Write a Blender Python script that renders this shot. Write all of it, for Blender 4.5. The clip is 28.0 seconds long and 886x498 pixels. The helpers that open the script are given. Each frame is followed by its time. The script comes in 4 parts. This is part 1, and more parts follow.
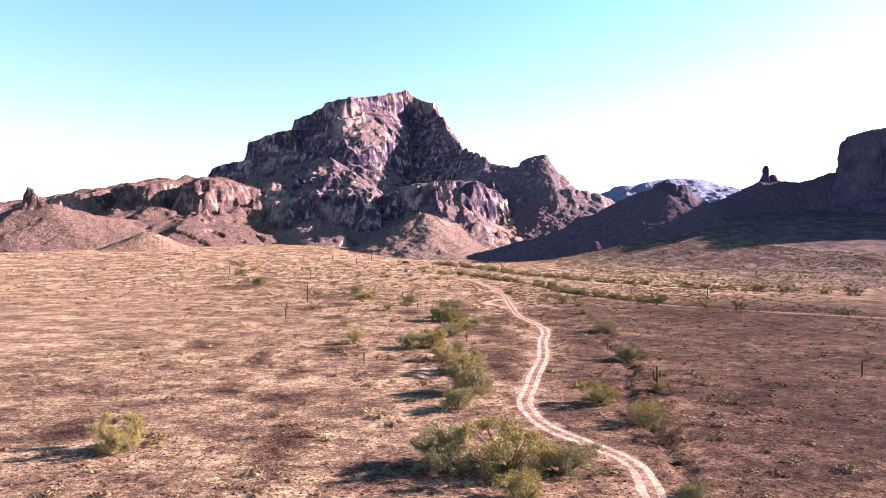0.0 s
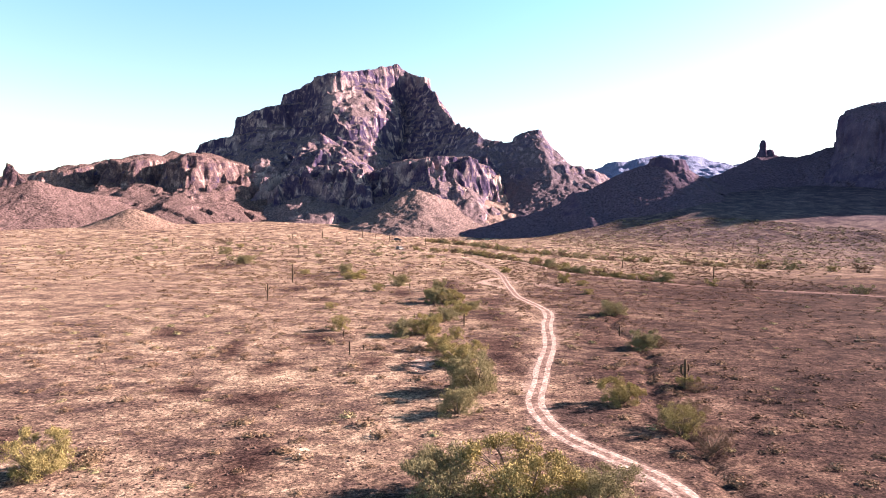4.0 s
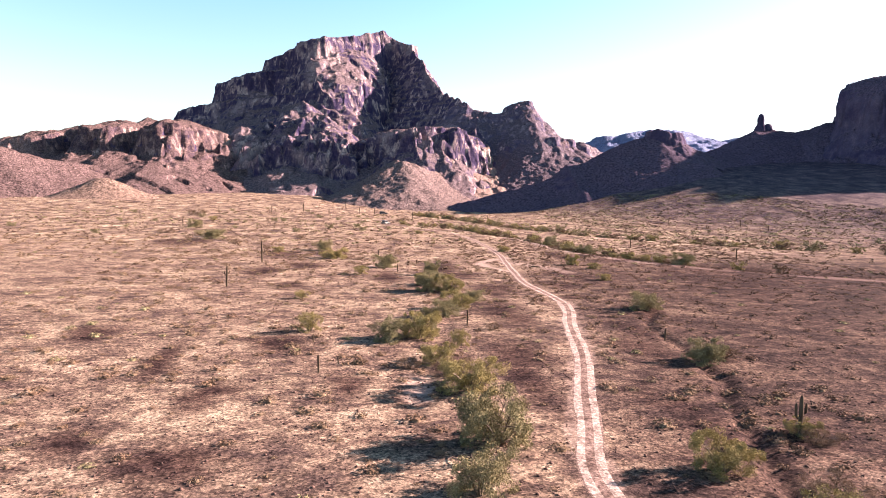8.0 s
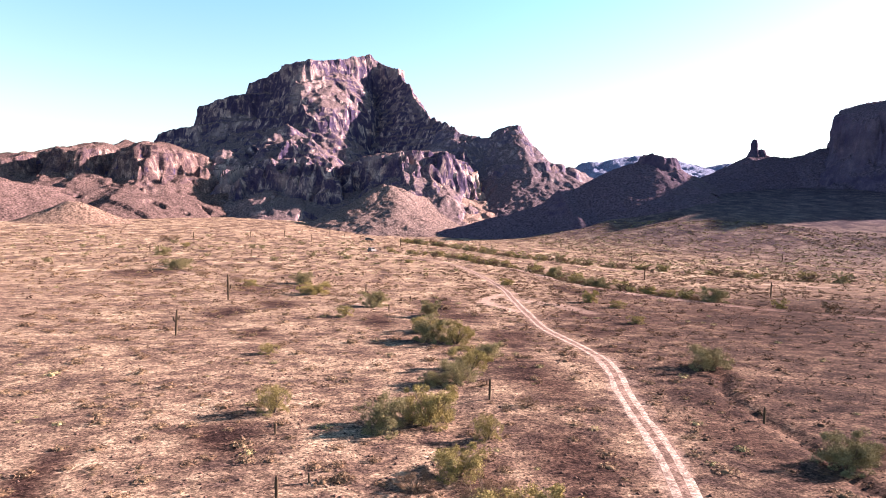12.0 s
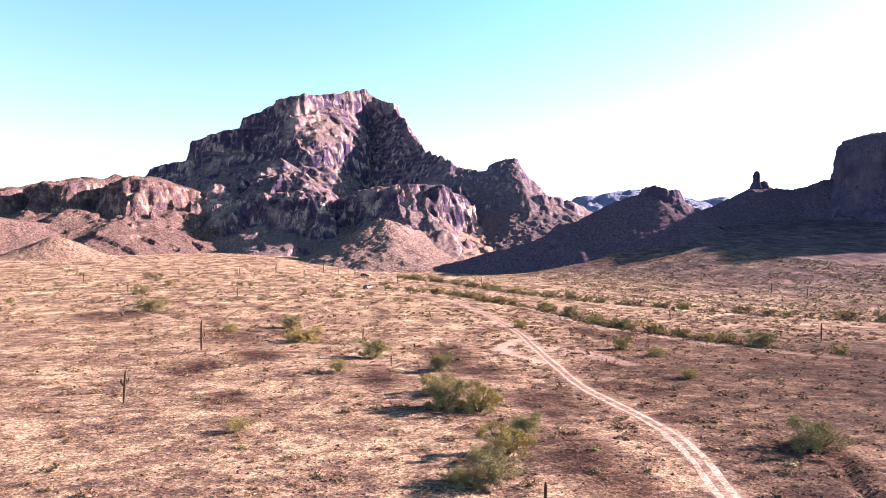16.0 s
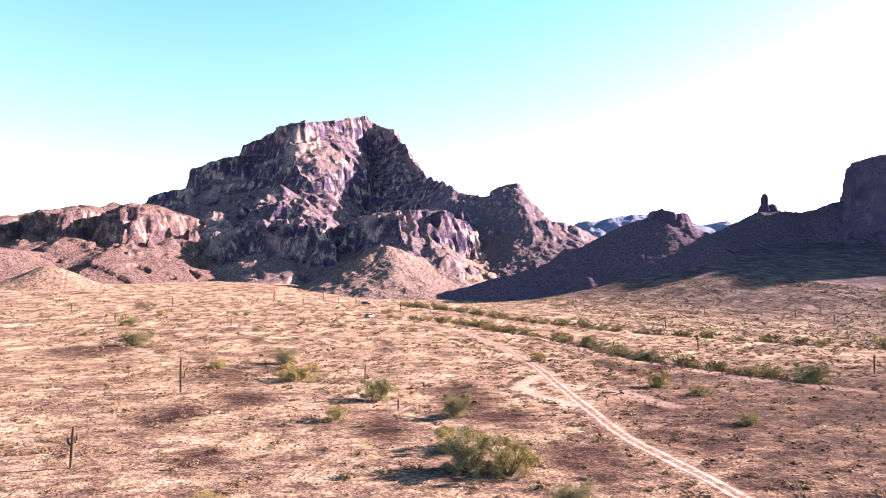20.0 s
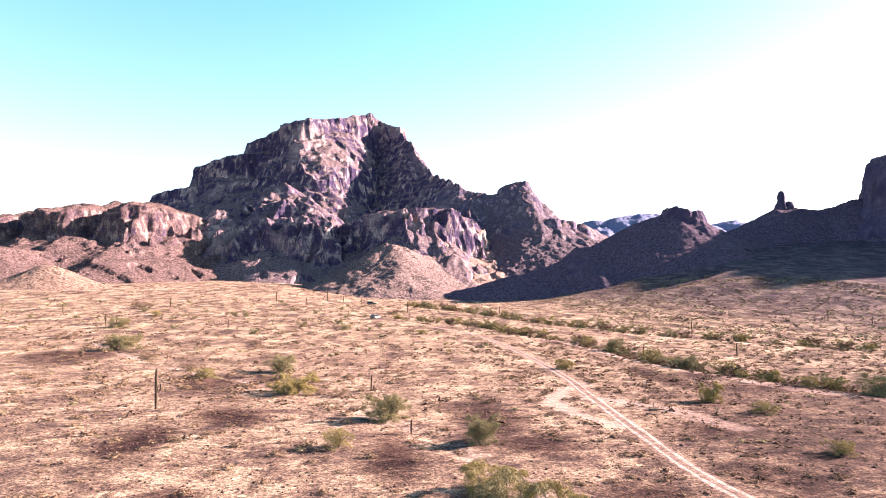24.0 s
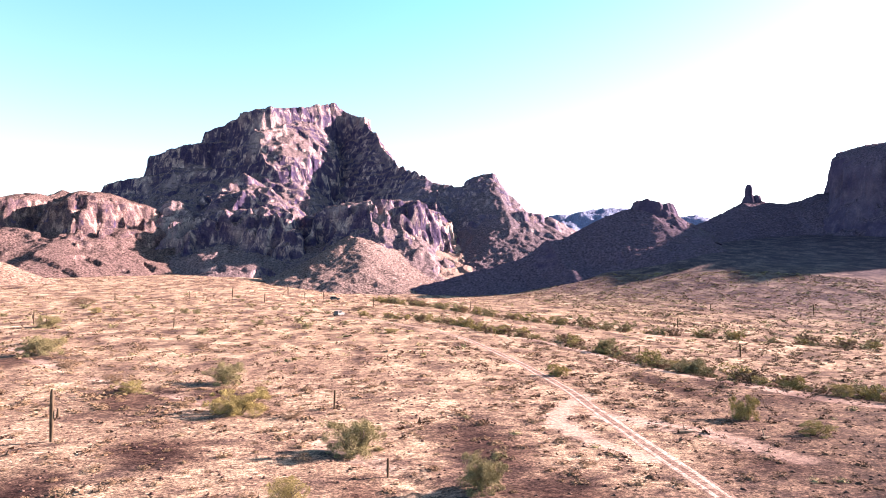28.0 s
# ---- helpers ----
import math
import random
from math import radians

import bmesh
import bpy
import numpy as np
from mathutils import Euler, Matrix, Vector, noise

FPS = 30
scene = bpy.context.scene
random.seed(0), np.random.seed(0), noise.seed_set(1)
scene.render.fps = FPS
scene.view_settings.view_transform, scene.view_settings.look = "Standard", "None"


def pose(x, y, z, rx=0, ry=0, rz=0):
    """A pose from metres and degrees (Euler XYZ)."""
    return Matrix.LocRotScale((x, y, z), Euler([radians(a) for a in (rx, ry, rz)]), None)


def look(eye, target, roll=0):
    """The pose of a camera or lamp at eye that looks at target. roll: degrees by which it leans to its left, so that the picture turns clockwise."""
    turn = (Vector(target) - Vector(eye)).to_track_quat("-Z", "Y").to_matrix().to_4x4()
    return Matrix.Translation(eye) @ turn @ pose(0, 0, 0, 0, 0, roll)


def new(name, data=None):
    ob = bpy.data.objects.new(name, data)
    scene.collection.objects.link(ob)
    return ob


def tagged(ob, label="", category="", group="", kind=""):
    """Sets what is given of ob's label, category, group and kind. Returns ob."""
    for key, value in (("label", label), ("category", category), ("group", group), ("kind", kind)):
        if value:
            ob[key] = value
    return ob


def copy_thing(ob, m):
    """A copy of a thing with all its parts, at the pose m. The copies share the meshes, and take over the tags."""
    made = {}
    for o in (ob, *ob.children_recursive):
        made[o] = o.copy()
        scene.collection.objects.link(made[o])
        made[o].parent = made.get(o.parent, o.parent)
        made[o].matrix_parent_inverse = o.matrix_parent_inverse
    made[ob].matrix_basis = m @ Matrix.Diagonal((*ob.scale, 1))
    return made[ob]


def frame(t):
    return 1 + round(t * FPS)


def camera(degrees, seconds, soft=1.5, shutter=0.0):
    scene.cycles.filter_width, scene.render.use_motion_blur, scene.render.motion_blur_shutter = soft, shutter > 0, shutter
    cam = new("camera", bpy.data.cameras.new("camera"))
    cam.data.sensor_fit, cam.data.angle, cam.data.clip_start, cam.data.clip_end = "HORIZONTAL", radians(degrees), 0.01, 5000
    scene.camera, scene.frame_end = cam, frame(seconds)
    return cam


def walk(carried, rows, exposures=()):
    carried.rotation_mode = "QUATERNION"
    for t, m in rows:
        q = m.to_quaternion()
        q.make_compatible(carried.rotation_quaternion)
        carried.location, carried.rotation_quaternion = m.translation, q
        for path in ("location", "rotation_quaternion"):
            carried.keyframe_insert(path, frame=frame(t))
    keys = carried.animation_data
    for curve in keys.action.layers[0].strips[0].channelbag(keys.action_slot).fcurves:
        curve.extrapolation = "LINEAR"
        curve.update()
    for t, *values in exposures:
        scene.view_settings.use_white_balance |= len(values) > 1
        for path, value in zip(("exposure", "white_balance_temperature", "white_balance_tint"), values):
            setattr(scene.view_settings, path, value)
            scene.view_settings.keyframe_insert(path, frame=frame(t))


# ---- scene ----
cam = camera(68.4, 28.0, soft=0.88)
PATH = [
    (0, (-0.214, -3.826, 15.725), (-0.052, -1.833, 15.698), 0.7),
    (0.5, (-0.182, -2.833, 15.698), (-0.017, -0.84, 15.663), 0.8),
    (1, (-0.155, -1.898, 15.671), (0.012, 0.095, 15.629), 0.7),
    (1.5, (-0.142, -1.026, 15.643), (0.028, 0.966, 15.593), 0.7),
    (2, (-0.126, -0.163, 15.614), (0.046, 1.829, 15.556), 0.7),
    (2.5, (-0.096, 0.814, 15.582), (0.079, 2.806, 15.516), 0.7),
    (3, (-0.029, 2.062, 15.547), (0.148, 4.053, 15.474), 0.7),
    (3.5, (0.081, 3.794, 15.519), (0.263, 5.784, 15.435), 0.6),
    (5.5, (0.572, 12.251, 15.265), (0.771, 14.237, 15.126), 0.8),
    (6, (0.644, 14.596, 15.237), (0.848, 16.58, 15.086), 0.9),
    (6.5, (0.659, 17.12, 15.212), (0.87, 19.103, 15.051), 0.9),
    (7, (0.627, 19.792, 15.184), (0.844, 21.773, 15.014), 1.0),
    (7.5, (0.572, 22.545, 15.157), (0.797, 24.525, 14.982), 1.1),
    (8, (0.513, 25.296, 15.136), (0.746, 27.275, 14.958), 1.2),
    (8.5, (0.48, 27.945, 15.155), (0.72, 29.922, 14.977), 1.2),
    (9, (0.466, 30.527, 15.181), (0.712, 32.504, 15.008), 1.3),
    (9.5, (0.454, 33.066, 15.205), (0.707, 35.044, 15.04), 1.3),
    (10, (0.432, 35.585, 15.227), (0.692, 37.562, 15.071), 1.4),
    (10.5, (0.394, 38.069, 15.245), (0.659, 40.046, 15.103), 1.4),
    (11, (0.353, 40.442, 15.254), (0.624, 42.42, 15.124), 1.5),
    (11.5, (0.337, 42.583, 15.207), (0.612, 44.56, 15.091), 1.4),
    (12, (0.325, 44.618, 15.155), (0.603, 46.596, 15.055), 1.4),
    (12.5, (0.282, 46.678, 15.151), (0.564, 48.656, 15.066), 1.4),
    (14.5, (0.055, 54.928, 15.158), (0.345, 56.907, 15.126), 1.2),
    (15, (0.059, 56.861, 15.149), (0.35, 58.839, 15.13), 1.2),
    (15.5, (0.11, 58.701, 15.134), (0.403, 60.679, 15.128), 1.1),
    (16, (0.197, 60.462, 15.115), (0.49, 62.44, 15.121), 1.1),
    (16.5, (0.301, 62.147, 15.089), (0.593, 64.126, 15.104), 1.0),
    (17, (0.378, 63.754, 15.063), (0.67, 65.732, 15.089), 1.0),
    (17.5, (0.372, 65.29, 15.068), (0.665, 67.268, 15.103), 1.0),
    (18, (0.344, 66.738, 15.069), (0.636, 68.716, 15.112), 0.9),
    (18.5, (0.322, 68.083, 15.059), (0.614, 70.061, 15.113), 0.9),
    (19, (0.321, 69.352, 15.041), (0.612, 71.33, 15.108), 0.9),
    (19.5, (0.327, 70.581, 15.017), (0.617, 72.559, 15.094), 0.9),
    (20, (0.335, 71.819, 14.989), (0.624, 73.796, 15.077), 0.7),
    (20.5, (0.318, 73.091, 14.975), (0.605, 75.068, 15.072), 0.8),
    (21, (0.308, 74.443, 14.959), (0.593, 76.42, 15.062), 0.7),
    (21.5, (0.324, 75.908, 14.938), (0.608, 77.886, 15.041), 0.7),
    (23.5, (0.51, 82.405, 14.731), (0.785, 84.384, 14.821), 0.7),
    (24, (0.573, 84.259, 14.705), (0.846, 86.239, 14.792), 0.7),
    (24.5, (0.65, 86.3, 14.684), (0.922, 88.279, 14.769), 0.7),
    (25, (0.747, 88.419, 14.664), (1.017, 90.399, 14.747), 0.6),
    (25.5, (0.874, 90.377, 14.652), (1.224, 92.344, 14.732), 0.6),
    (26, (0.978, 92.239, 14.642), (1.366, 94.199, 14.72), 0.5),
    (26.5, (1.035, 93.992, 14.627), (1.422, 95.953, 14.703), 0.5),
    (27, (1.05, 95.741, 14.608), (1.434, 97.703, 14.684), 0.6),
    (27.5, (1.036, 97.543, 14.583), (1.419, 99.504, 14.657), 0.6),
    (28, (1.01, 99.407, 14.553), (1.392, 101.369, 14.623), 0.7),
]
EXPOSURES = [(0, 2.36, 6950, 33), (6, 2.34, 6950, 33), (12, 2.33, 6950, 33), (15, 2.4, 6950, 33), (17, 2.49, 6950, 33), (20, 2.65, 6950, 33), (28, 2.67, 6950, 33)]
walk(cam, [(t, look(eye, target, roll)) for t, eye, target, roll in PATH], EXPOSURES)

# ---------------------------------------------------------------- light
SUN_AZ, SUN_EL = radians(11.0), radians(22.0)     # azimuth from +x towards +y
world = bpy.data.worlds.new("sky")
scene.world = world
world.use_nodes = True
wn = world.node_tree.nodes
sky = wn.new("ShaderNodeTexSky")
sky.sky_type = "NISHITA"
sky.sun_disc = False
sky.sun_elevation = SUN_EL
sky.sun_rotation = radians(90) - SUN_AZ
sky.altitude = 400
sky.dust_density = 1.3
sky.ozone_density = 1.0
wn["Background"].inputs["Strength"].default_value = 0.055
tint = wn.new("ShaderNodeMix")
tint.data_type, tint.blend_type = "RGBA", "MULTIPLY"
tint.inputs["Factor"].default_value = 1.0
up = wn.new("ShaderNodeTexCoord")
rise = wn.new("ShaderNodeSeparateXYZ")
world.node_tree.links.new(up.outputs["Generated"], rise.inputs["Vector"])
deep = wn.new("ShaderNodeValToRGB")           # the sky deepens towards the unseen zenith, dimmed there to darken shadows
deep.color_ramp.elements[0].position, deep.color_ramp.elements[0].color = 0.14, (1.0, 1.2, 1.14, 1)
deep.color_ramp.elements.new(0.43).color = (0.5, 1.27, 1.24, 1)
deep.color_ramp.elements[2].position, deep.color_ramp.elements[2].color = 0.8, (0.33, 0.3, 0.47, 1)
world.node_tree.links.new(rise.outputs["Z"], deep.inputs["Fac"])
world.node_tree.links.new(deep.outputs["Color"], tint.inputs["B"])
world.node_tree.links.new(sky.outputs["Color"], tint.inputs["A"])
world.node_tree.links.new(tint.outputs["Result"], wn["Background"].inputs["Color"])

sun_data = bpy.data.lights.new("sun", "SUN")
sun_data.energy, sun_data.angle, sun_data.color = 5.0, radians(0.5), (1.0, 0.87, 0.76)
sun = new("sun", sun_data)
sun.matrix_world = look((math.cos(SUN_AZ) * math.cos(SUN_EL) * 900, math.sin(SUN_AZ) * math.cos(SUN_EL) * 900, math.sin(SUN_EL) * 900), (0, 0, 0))


# ---------------------------------------------------------------- materials
def material(name, rough=0.9):
    m = bpy.data.materials.new(name)
    m.use_nodes = True
    bsdf = m.node_tree.nodes["Principled BSDF"]
    bsdf.inputs["Roughness"].default_value = rough
    bsdf.inputs["Specular IOR Level"].default_value = 0.02
    return m, m.node_tree, bsdf


def noise_node(nt, coord, scale, detail=4.0, rough=0.55, stretch=(1, 1, 1), warp=0.0):
    mp = nt.nodes.new("ShaderNodeMapping")
    mp.inputs["Scale"].default_value = stretch
    nt.links.new(coord, mp.inputs["Vector"])
    n = nt.nodes.new("ShaderNodeTexNoise")
    n.inputs["Scale"].default_value = scale
    n.inputs["Detail"].default_value = detail
    n.inputs["Roughness"].default_value = rough
    n.inputs["Distortion"].default_value = warp
    nt.links.new(mp.outputs["Vector"], n.inputs["Vector"])
    return n.outputs["Fac"]


def ramp(nt, fac, stops):
    r = nt.nodes.new("ShaderNodeValToRGB")
    e = r.color_ramp.elements
    while len(e) < len(stops):
        e.new(0.5)
    for k, (p, c) in enumerate(stops):
        e[k].position = p
        e[k].color = (c, c, c, 1) if isinstance(c, (int, float)) else (*c, 1)
    nt.links.new(fac, r.inputs["Fac"])
    return r.outputs["Color"]


def mix(nt, fac, a, b, mode="MIX"):
    n = nt.nodes.new("ShaderNodeMix")
    n.data_type, n.blend_type = "RGBA", mode
    for sock, v in ((n.inputs["Factor"], fac), (n.inputs["A"], a), (n.inputs["B"], b)):
        if isinstance(v, (int, float)):
            sock.default_value = v
        elif isinstance(v, tuple):
            sock.default_value = (*v, 1)
        else:
            nt.links.new(v, sock)
    return n.outputs["Result"]


def bump(nt, bsdf, height, strength, distance):
    b = nt.nodes.new("ShaderNodeBump")
    b.inputs["Strength"].default_value = strength
    b.inputs["Distance"].default_value = distance
    nt.links.new(height, b.inputs["Height"])
    nt.links.new(b.outputs["Normal"], bsdf.inputs["Normal"])


def coords(nt):
    return nt.nodes.new("ShaderNodeTexCoord").outputs["Object"]


def axis_mask(nt, co, axis, a, b):
    """From 0 to 1 as that coordinate goes from a to b metres."""
    sep = nt.nodes.new("ShaderNodeSeparateXYZ")
    nt.links.new(co, sep.inputs["Vector"])
    n = nt.nodes.new("ShaderNodeMapRange")
    n.interpolation_type = "SMOOTHSTEP"
    n.inputs["From Min"].default_value, n.inputs["From Max"].default_value = a, b
    nt.links.new(sep.outputs[axis], n.inputs["Value"])
    return n.outputs["Result"]


def pebbles(nt, co, scale):
    """One grey value for each stone of a gravel bed."""
    v = nt.nodes.new("ShaderNodeTexVoronoi")
    v.inputs["Scale"].default_value = scale
    nt.links.new(co, v.inputs["Vector"])
    s = nt.nodes.new("ShaderNodeSeparateColor")
    nt.links.new(v.outputs["Color"], s.inputs["Color"])
    return s.outputs["Red"]


def arith(nt, op, a, b):
    n = nt.nodes.new("ShaderNodeMath")
    n.operation = op
    for sock, v in zip(n.inputs, (a, b)):
        if isinstance(v, (int, float)):
            sock.default_value = v
        else:
            nt.links.new(v, sock)
    return n.outputs["Value"]


def attribute(nt, name):
    n = nt.nodes.new("ShaderNodeAttribute")
    n.attribute_name = name
    return n.outputs["Fac"]


def ground_material():
    """Sand, brown gravel and dark stony pavement; the layers "stony" and "dust" of the mesh say where each prevails."""
    m, nt, bsdf = material("desert_ground", 0.95)
    co = coords(nt)
    stony, dusty = attribute(nt, "stony"), attribute(nt, "dust")
    broad = noise_node(nt, co, 0.028, 4, 0.6, (1, 1, 1), 0.5)
    mid = noise_node(nt, co, 0.14, 6, 0.65, (0.8, 1, 1), 0.7)
    spot = noise_node(nt, co, 0.62, 5, 0.65, (0.7, 1, 1), 0.5)
    fine = noise_node(nt, co, 2.2, 5, 0.7)
    # from dark pavement over brown gravel to pale sand
    wide = noise_node(nt, co, 0.11, 6, 0.7, (1.6, 0.65, 1), 0.4)
    n = mix(nt, 0.5, mid, spot)
    far = axis_mask(nt, co, "Y", 110, 260)
    n = mix(nt, arith(nt, "MULTIPLY", far, 0.6), n, wide)
    n = arith(nt, "ADD", arith(nt, "MULTIPLY", arith(nt, "SUBTRACT", n, 0.5), arith(nt, "ADD", 1.9, arith(nt, "MULTIPLY", far, 0.9))), arith(nt, "MULTIPLY", arith(nt, "SUBTRACT", fine, 0.5), 0.3))
    n = arith(nt, "SUBTRACT", arith(nt, "ADD", n, 0.5), arith(nt, "MULTIPLY", arith(nt, "SUBTRACT", stony, 0.42), 0.3))
    c = ramp(nt, n, [(0.12, (0.037, 0.0255, 0.0255)), (0.32, (0.08, 0.0545, 0.048)), (0.46, (0.15, 0.1035, 0.08)), (0.58, (0.238, 0.1735, 0.128)), (0.74, (0.328, 0.257, 0.19)), (0.92, (0.45, 0.38, 0.285))])
    c = mix(nt, 0.5, c, ramp(nt, broad, [(0.36, (0.42, 0.39, 0.4)), (0.64, (0.57, 0.57, 0.55))]), "OVERLAY")
    rim = ramp(nt, arith(nt, "ADD", dusty, arith(nt, "MULTIPLY", arith(nt, "SUBTRACT", spot, 0.5), 0.9)), [(0.3, 0.0), (0.62, 0.9)])
    c = mix(nt, rim, c, ramp(nt, fine, [(0.35, (0.28, 0.2, 0.166)), (0.65, (0.39, 0.292, 0.243))]))
    c = mix(nt, 0.3, c, ramp(nt, fine, [(0.34, (0.16, 0.15, 0.15)), (0.66, (0.84, 0.83, 0.82))]), "OVERLAY")
    c = mix(nt, ramp(nt, stony, [(0.42, 0.0), (0.8, 1.0)]), c, mix(nt, 1.0, c, (0.435, 0.378, 0.405), "MULTIPLY"))
    # rubble colour, with the hills' purple shade painted into its upper part
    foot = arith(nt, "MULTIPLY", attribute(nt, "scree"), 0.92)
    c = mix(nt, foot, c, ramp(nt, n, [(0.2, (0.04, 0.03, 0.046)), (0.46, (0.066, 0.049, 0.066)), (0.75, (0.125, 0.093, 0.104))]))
    # single pebbles of three sizes
    big, small, tiny = pebbles(nt, co, 3.4), pebbles(nt, co, 7.5), pebbles(nt, co, 15.0)
    clean = arith(nt, "SUBTRACT", 1.0, arith(nt, "MULTIPLY", rim, 0.7))
    c = mix(nt, arith(nt, "MULTIPLY", clean, 0.4), c, ramp(nt, big, [(0.1, (0.16, 0.15, 0.16)), (0.5, (0.5, 0.5, 0.5)), (0.9, (0.82, 0.8, 0.78))]), "OVERLAY")
    c = mix(nt, arith(nt, "MULTIPLY", clean, 0.6), c, ramp(nt, small, [(0.1, (0.08, 0.08, 0.09)), (0.5, (0.49, 0.49, 0.49)), (0.92, (0.94, 0.92, 0.88))]), "OVERLAY")
    c = mix(nt, arith(nt, "MULTIPLY", clean, 0.3), c, ramp(nt, tiny, [(0.1, (0.1, 0.1, 0.1)), (0.9, (0.9, 0.9, 0.88))]), "OVERLAY")
    nt.links.new(c, bsdf.inputs["Base Color"])
    bump(nt, bsdf, mix(nt, 0.45, mix(nt, 0.3, spot, fine), mix(nt, 0.5, big, small)), 0.8, 0.22)
    return m


def trail_material(name, a, b):
    m, nt, bsdf = material(name, 0.95)
    co = coords(nt)
    n = noise_node(nt, co, 0.8, 6, 0.7)
    f = noise_node(nt, co, 4.0, 4, 0.7)
    c = ramp(nt, n, [(0.34, tuple(0.55 * v for v in a)), (0.45, a), (0.62, b)])
    c = mix(nt, 0.7, c, ramp(nt, f, [(0.34, (0.2, 0.2, 0.2)), (0.66, (0.75, 0.75, 0.75))]), "OVERLAY")
    c = mix(nt, 0.5, c, ramp(nt, pebbles(nt, co, 7.0), [(0.1, (0.15, 0.15, 0.15)), (0.9, (0.82, 0.82, 0.82))]), "OVERLAY")
    nt.links.new(c, bsdf.inputs["Base Color"])
    bump(nt, bsdf, f, 0.5, 0.08)
    return m


def rock_material(name, dark, midc, light, scree, scale=1.0, coarse=0.7):
    """Weathered cliff rock with varnish and streaks on the steep faces and stony scree on the gentle ones."""
    m, nt, bsdf = material(name, 0.92)
    co = coords(nt)
    streak = noise_node(nt, co, 0.14 * scale, 6, 0.62, (1, 1, 0.5), 0.8)
    strata = noise_node(nt, co, 0.05 * scale, 4, 0.6, (0.25, 0.25, 2.6), 0.6)
    lump = noise_node(nt, co, 0.02 * scale, 4, 0.6)
    fine = noise_node(nt, co, 0.75 * scale, 6, 0.7)
    cliff = ramp(nt, mix(nt, 0.22, streak, strata), [(0.38, dark), (0.52, midc), (0.66, light)])
    cliff = mix(nt, ramp(nt, lump, [(0.52, 0.0), (0.68, 0.55)]), cliff, light)
    sc = ramp(nt, fine, [(0.34, tuple(v * 0.45 for v in scree)), (0.5, scree), (0.68, tuple(min(1, v * 1.45) for v in scree))])
    geo = nt.nodes.new("ShaderNodeNewGeometry")
    sep = nt.nodes.new("ShaderNodeSeparateXYZ")
    nt.links.new(geo.outputs["Normal"], sep.inputs["Vector"])
    flat = ramp(nt, sep.outputs["Z"], [(0.56, 0.0), (0.74, 1.0)])
    c = mix(nt, flat, cliff, sc)
    c = mix(nt, coarse, c, ramp(nt, fine, [(0.36, (0.12, 0.12, 0.13)), (0.64, (0.86, 0.85, 0.84))]), "OVERLAY")
    nt.links.new(c, bsdf.inputs["Base Color"])
    bump(nt, bsdf, mix(nt, 0.5, fine, streak), min(1.0, coarse * 1.3), 4.0 / scale)
    return m


def leaf_material(name, a, b):
    m, nt, bsdf = material(name, 0.75)
    geo = nt.nodes.new("ShaderNodeNewGeometry")
    info = nt.nodes.new("ShaderNodeObjectInfo")
    c = ramp(nt, geo.outputs["Random Per Island"], [(0.0, a), (1.0, b)])
    c = mix(nt, 0.35, c, ramp(nt, info.outputs["Random"], [(0.0, (0.42, 0.44, 0.40)), (1.0, (0.60, 0.58, 0.50))]), "OVERLAY")
    nt.links.new(c, bsdf.inputs["Base Color"])
    bsdf.inputs["Subsurface Weight"].default_value = 0.0
    return m


def plain_material(name, a, b, scale, rough=0.9, stretch=(1, 1, 1)):
    m, nt, bsdf = material(name, rough)
    n = noise_node(nt, coords(nt), scale, 4, 0.6, stretch)
    nt.links.new(ramp(nt, n, [(0.3, a), (0.7, b)]), bsdf.inputs["Base Color"])
    bump(nt, bsdf, n, 0.5, 0.03)
    return m


GROUND = ground_material()
TRAIL = trail_material("trail_dust", (0.31, 0.225, 0.19), (0.44, 0.34, 0.29))
TRAIL_EDGE = trail_material("trail_edge", (0.15, 0.098, 0.081), (0.265, 0.183, 0.153))
# brown rock; dark and middle stops carry the blue of shade and haze
ROCK = rock_material("shade_blue_brown_rock", (0.039, 0.03, 0.07), (0.078, 0.058, 0.096), (0.5, 0.37, 0.33), (0.147, 0.107, 0.112), 1.0, 0.5)
ROCK_RED = rock_material("red_rock", (0.058, 0.041, 0.06), (0.132, 0.086, 0.087), (0.40, 0.278, 0.245), (0.122, 0.082, 0.078), 1.0, 0.7)
SCREE = rock_material("pink_scree", (0.1, 0.074, 0.076), (0.225, 0.16, 0.15), (0.45, 0.33, 0.3), (0.18, 0.13, 0.122), 1.0, 0.8)
TAN = rock_material("tan_scree", (0.125, 0.090, 0.075), (0.250, 0.173, 0.138), (0.425, 0.300, 0.237), (0.206, 0.140, 0.110), 1.0, 0.5)
# darkened and blued so the colour itself holds the shade on these hills
ROCK_SHADED = rock_material("shaded_rock", (0.048, 0.036, 0.070), (0.066, 0.050, 0.088), (0.125, 0.092, 0.125), (0.090, 0.065, 0.090), 1.0, 0.25)
TUFF = rock_material("pale_tuff", (0.150, 0.112, 0.106), (0.338, 0.256, 0.231), (0.650, 0.525, 0.463), (0.250, 0.175, 0.150), 1.6)
# rock toned down in colour, painting the half shade on the spur
ROCK_HALF_SHADED = rock_material("half_shaded_rock", (0.062, 0.053, 0.094), (0.106, 0.085, 0.125), (0.350, 0.269, 0.269), (0.112, 0.085, 0.100), 1.0, 0.5)
# the haze over the far ridges is painted in as a blue base colour
ROCK_FAR = rock_material("haze_blue_rock", (0.125, 0.150, 0.250), (0.175, 0.200, 0.312), (0.250, 0.275, 0.388), (0.163, 0.188, 0.294), 0.6)
STONE = plain_material("loose_stone", (0.04, 0.026, 0.024), (0.16, 0.098, 0.08), 0.7)
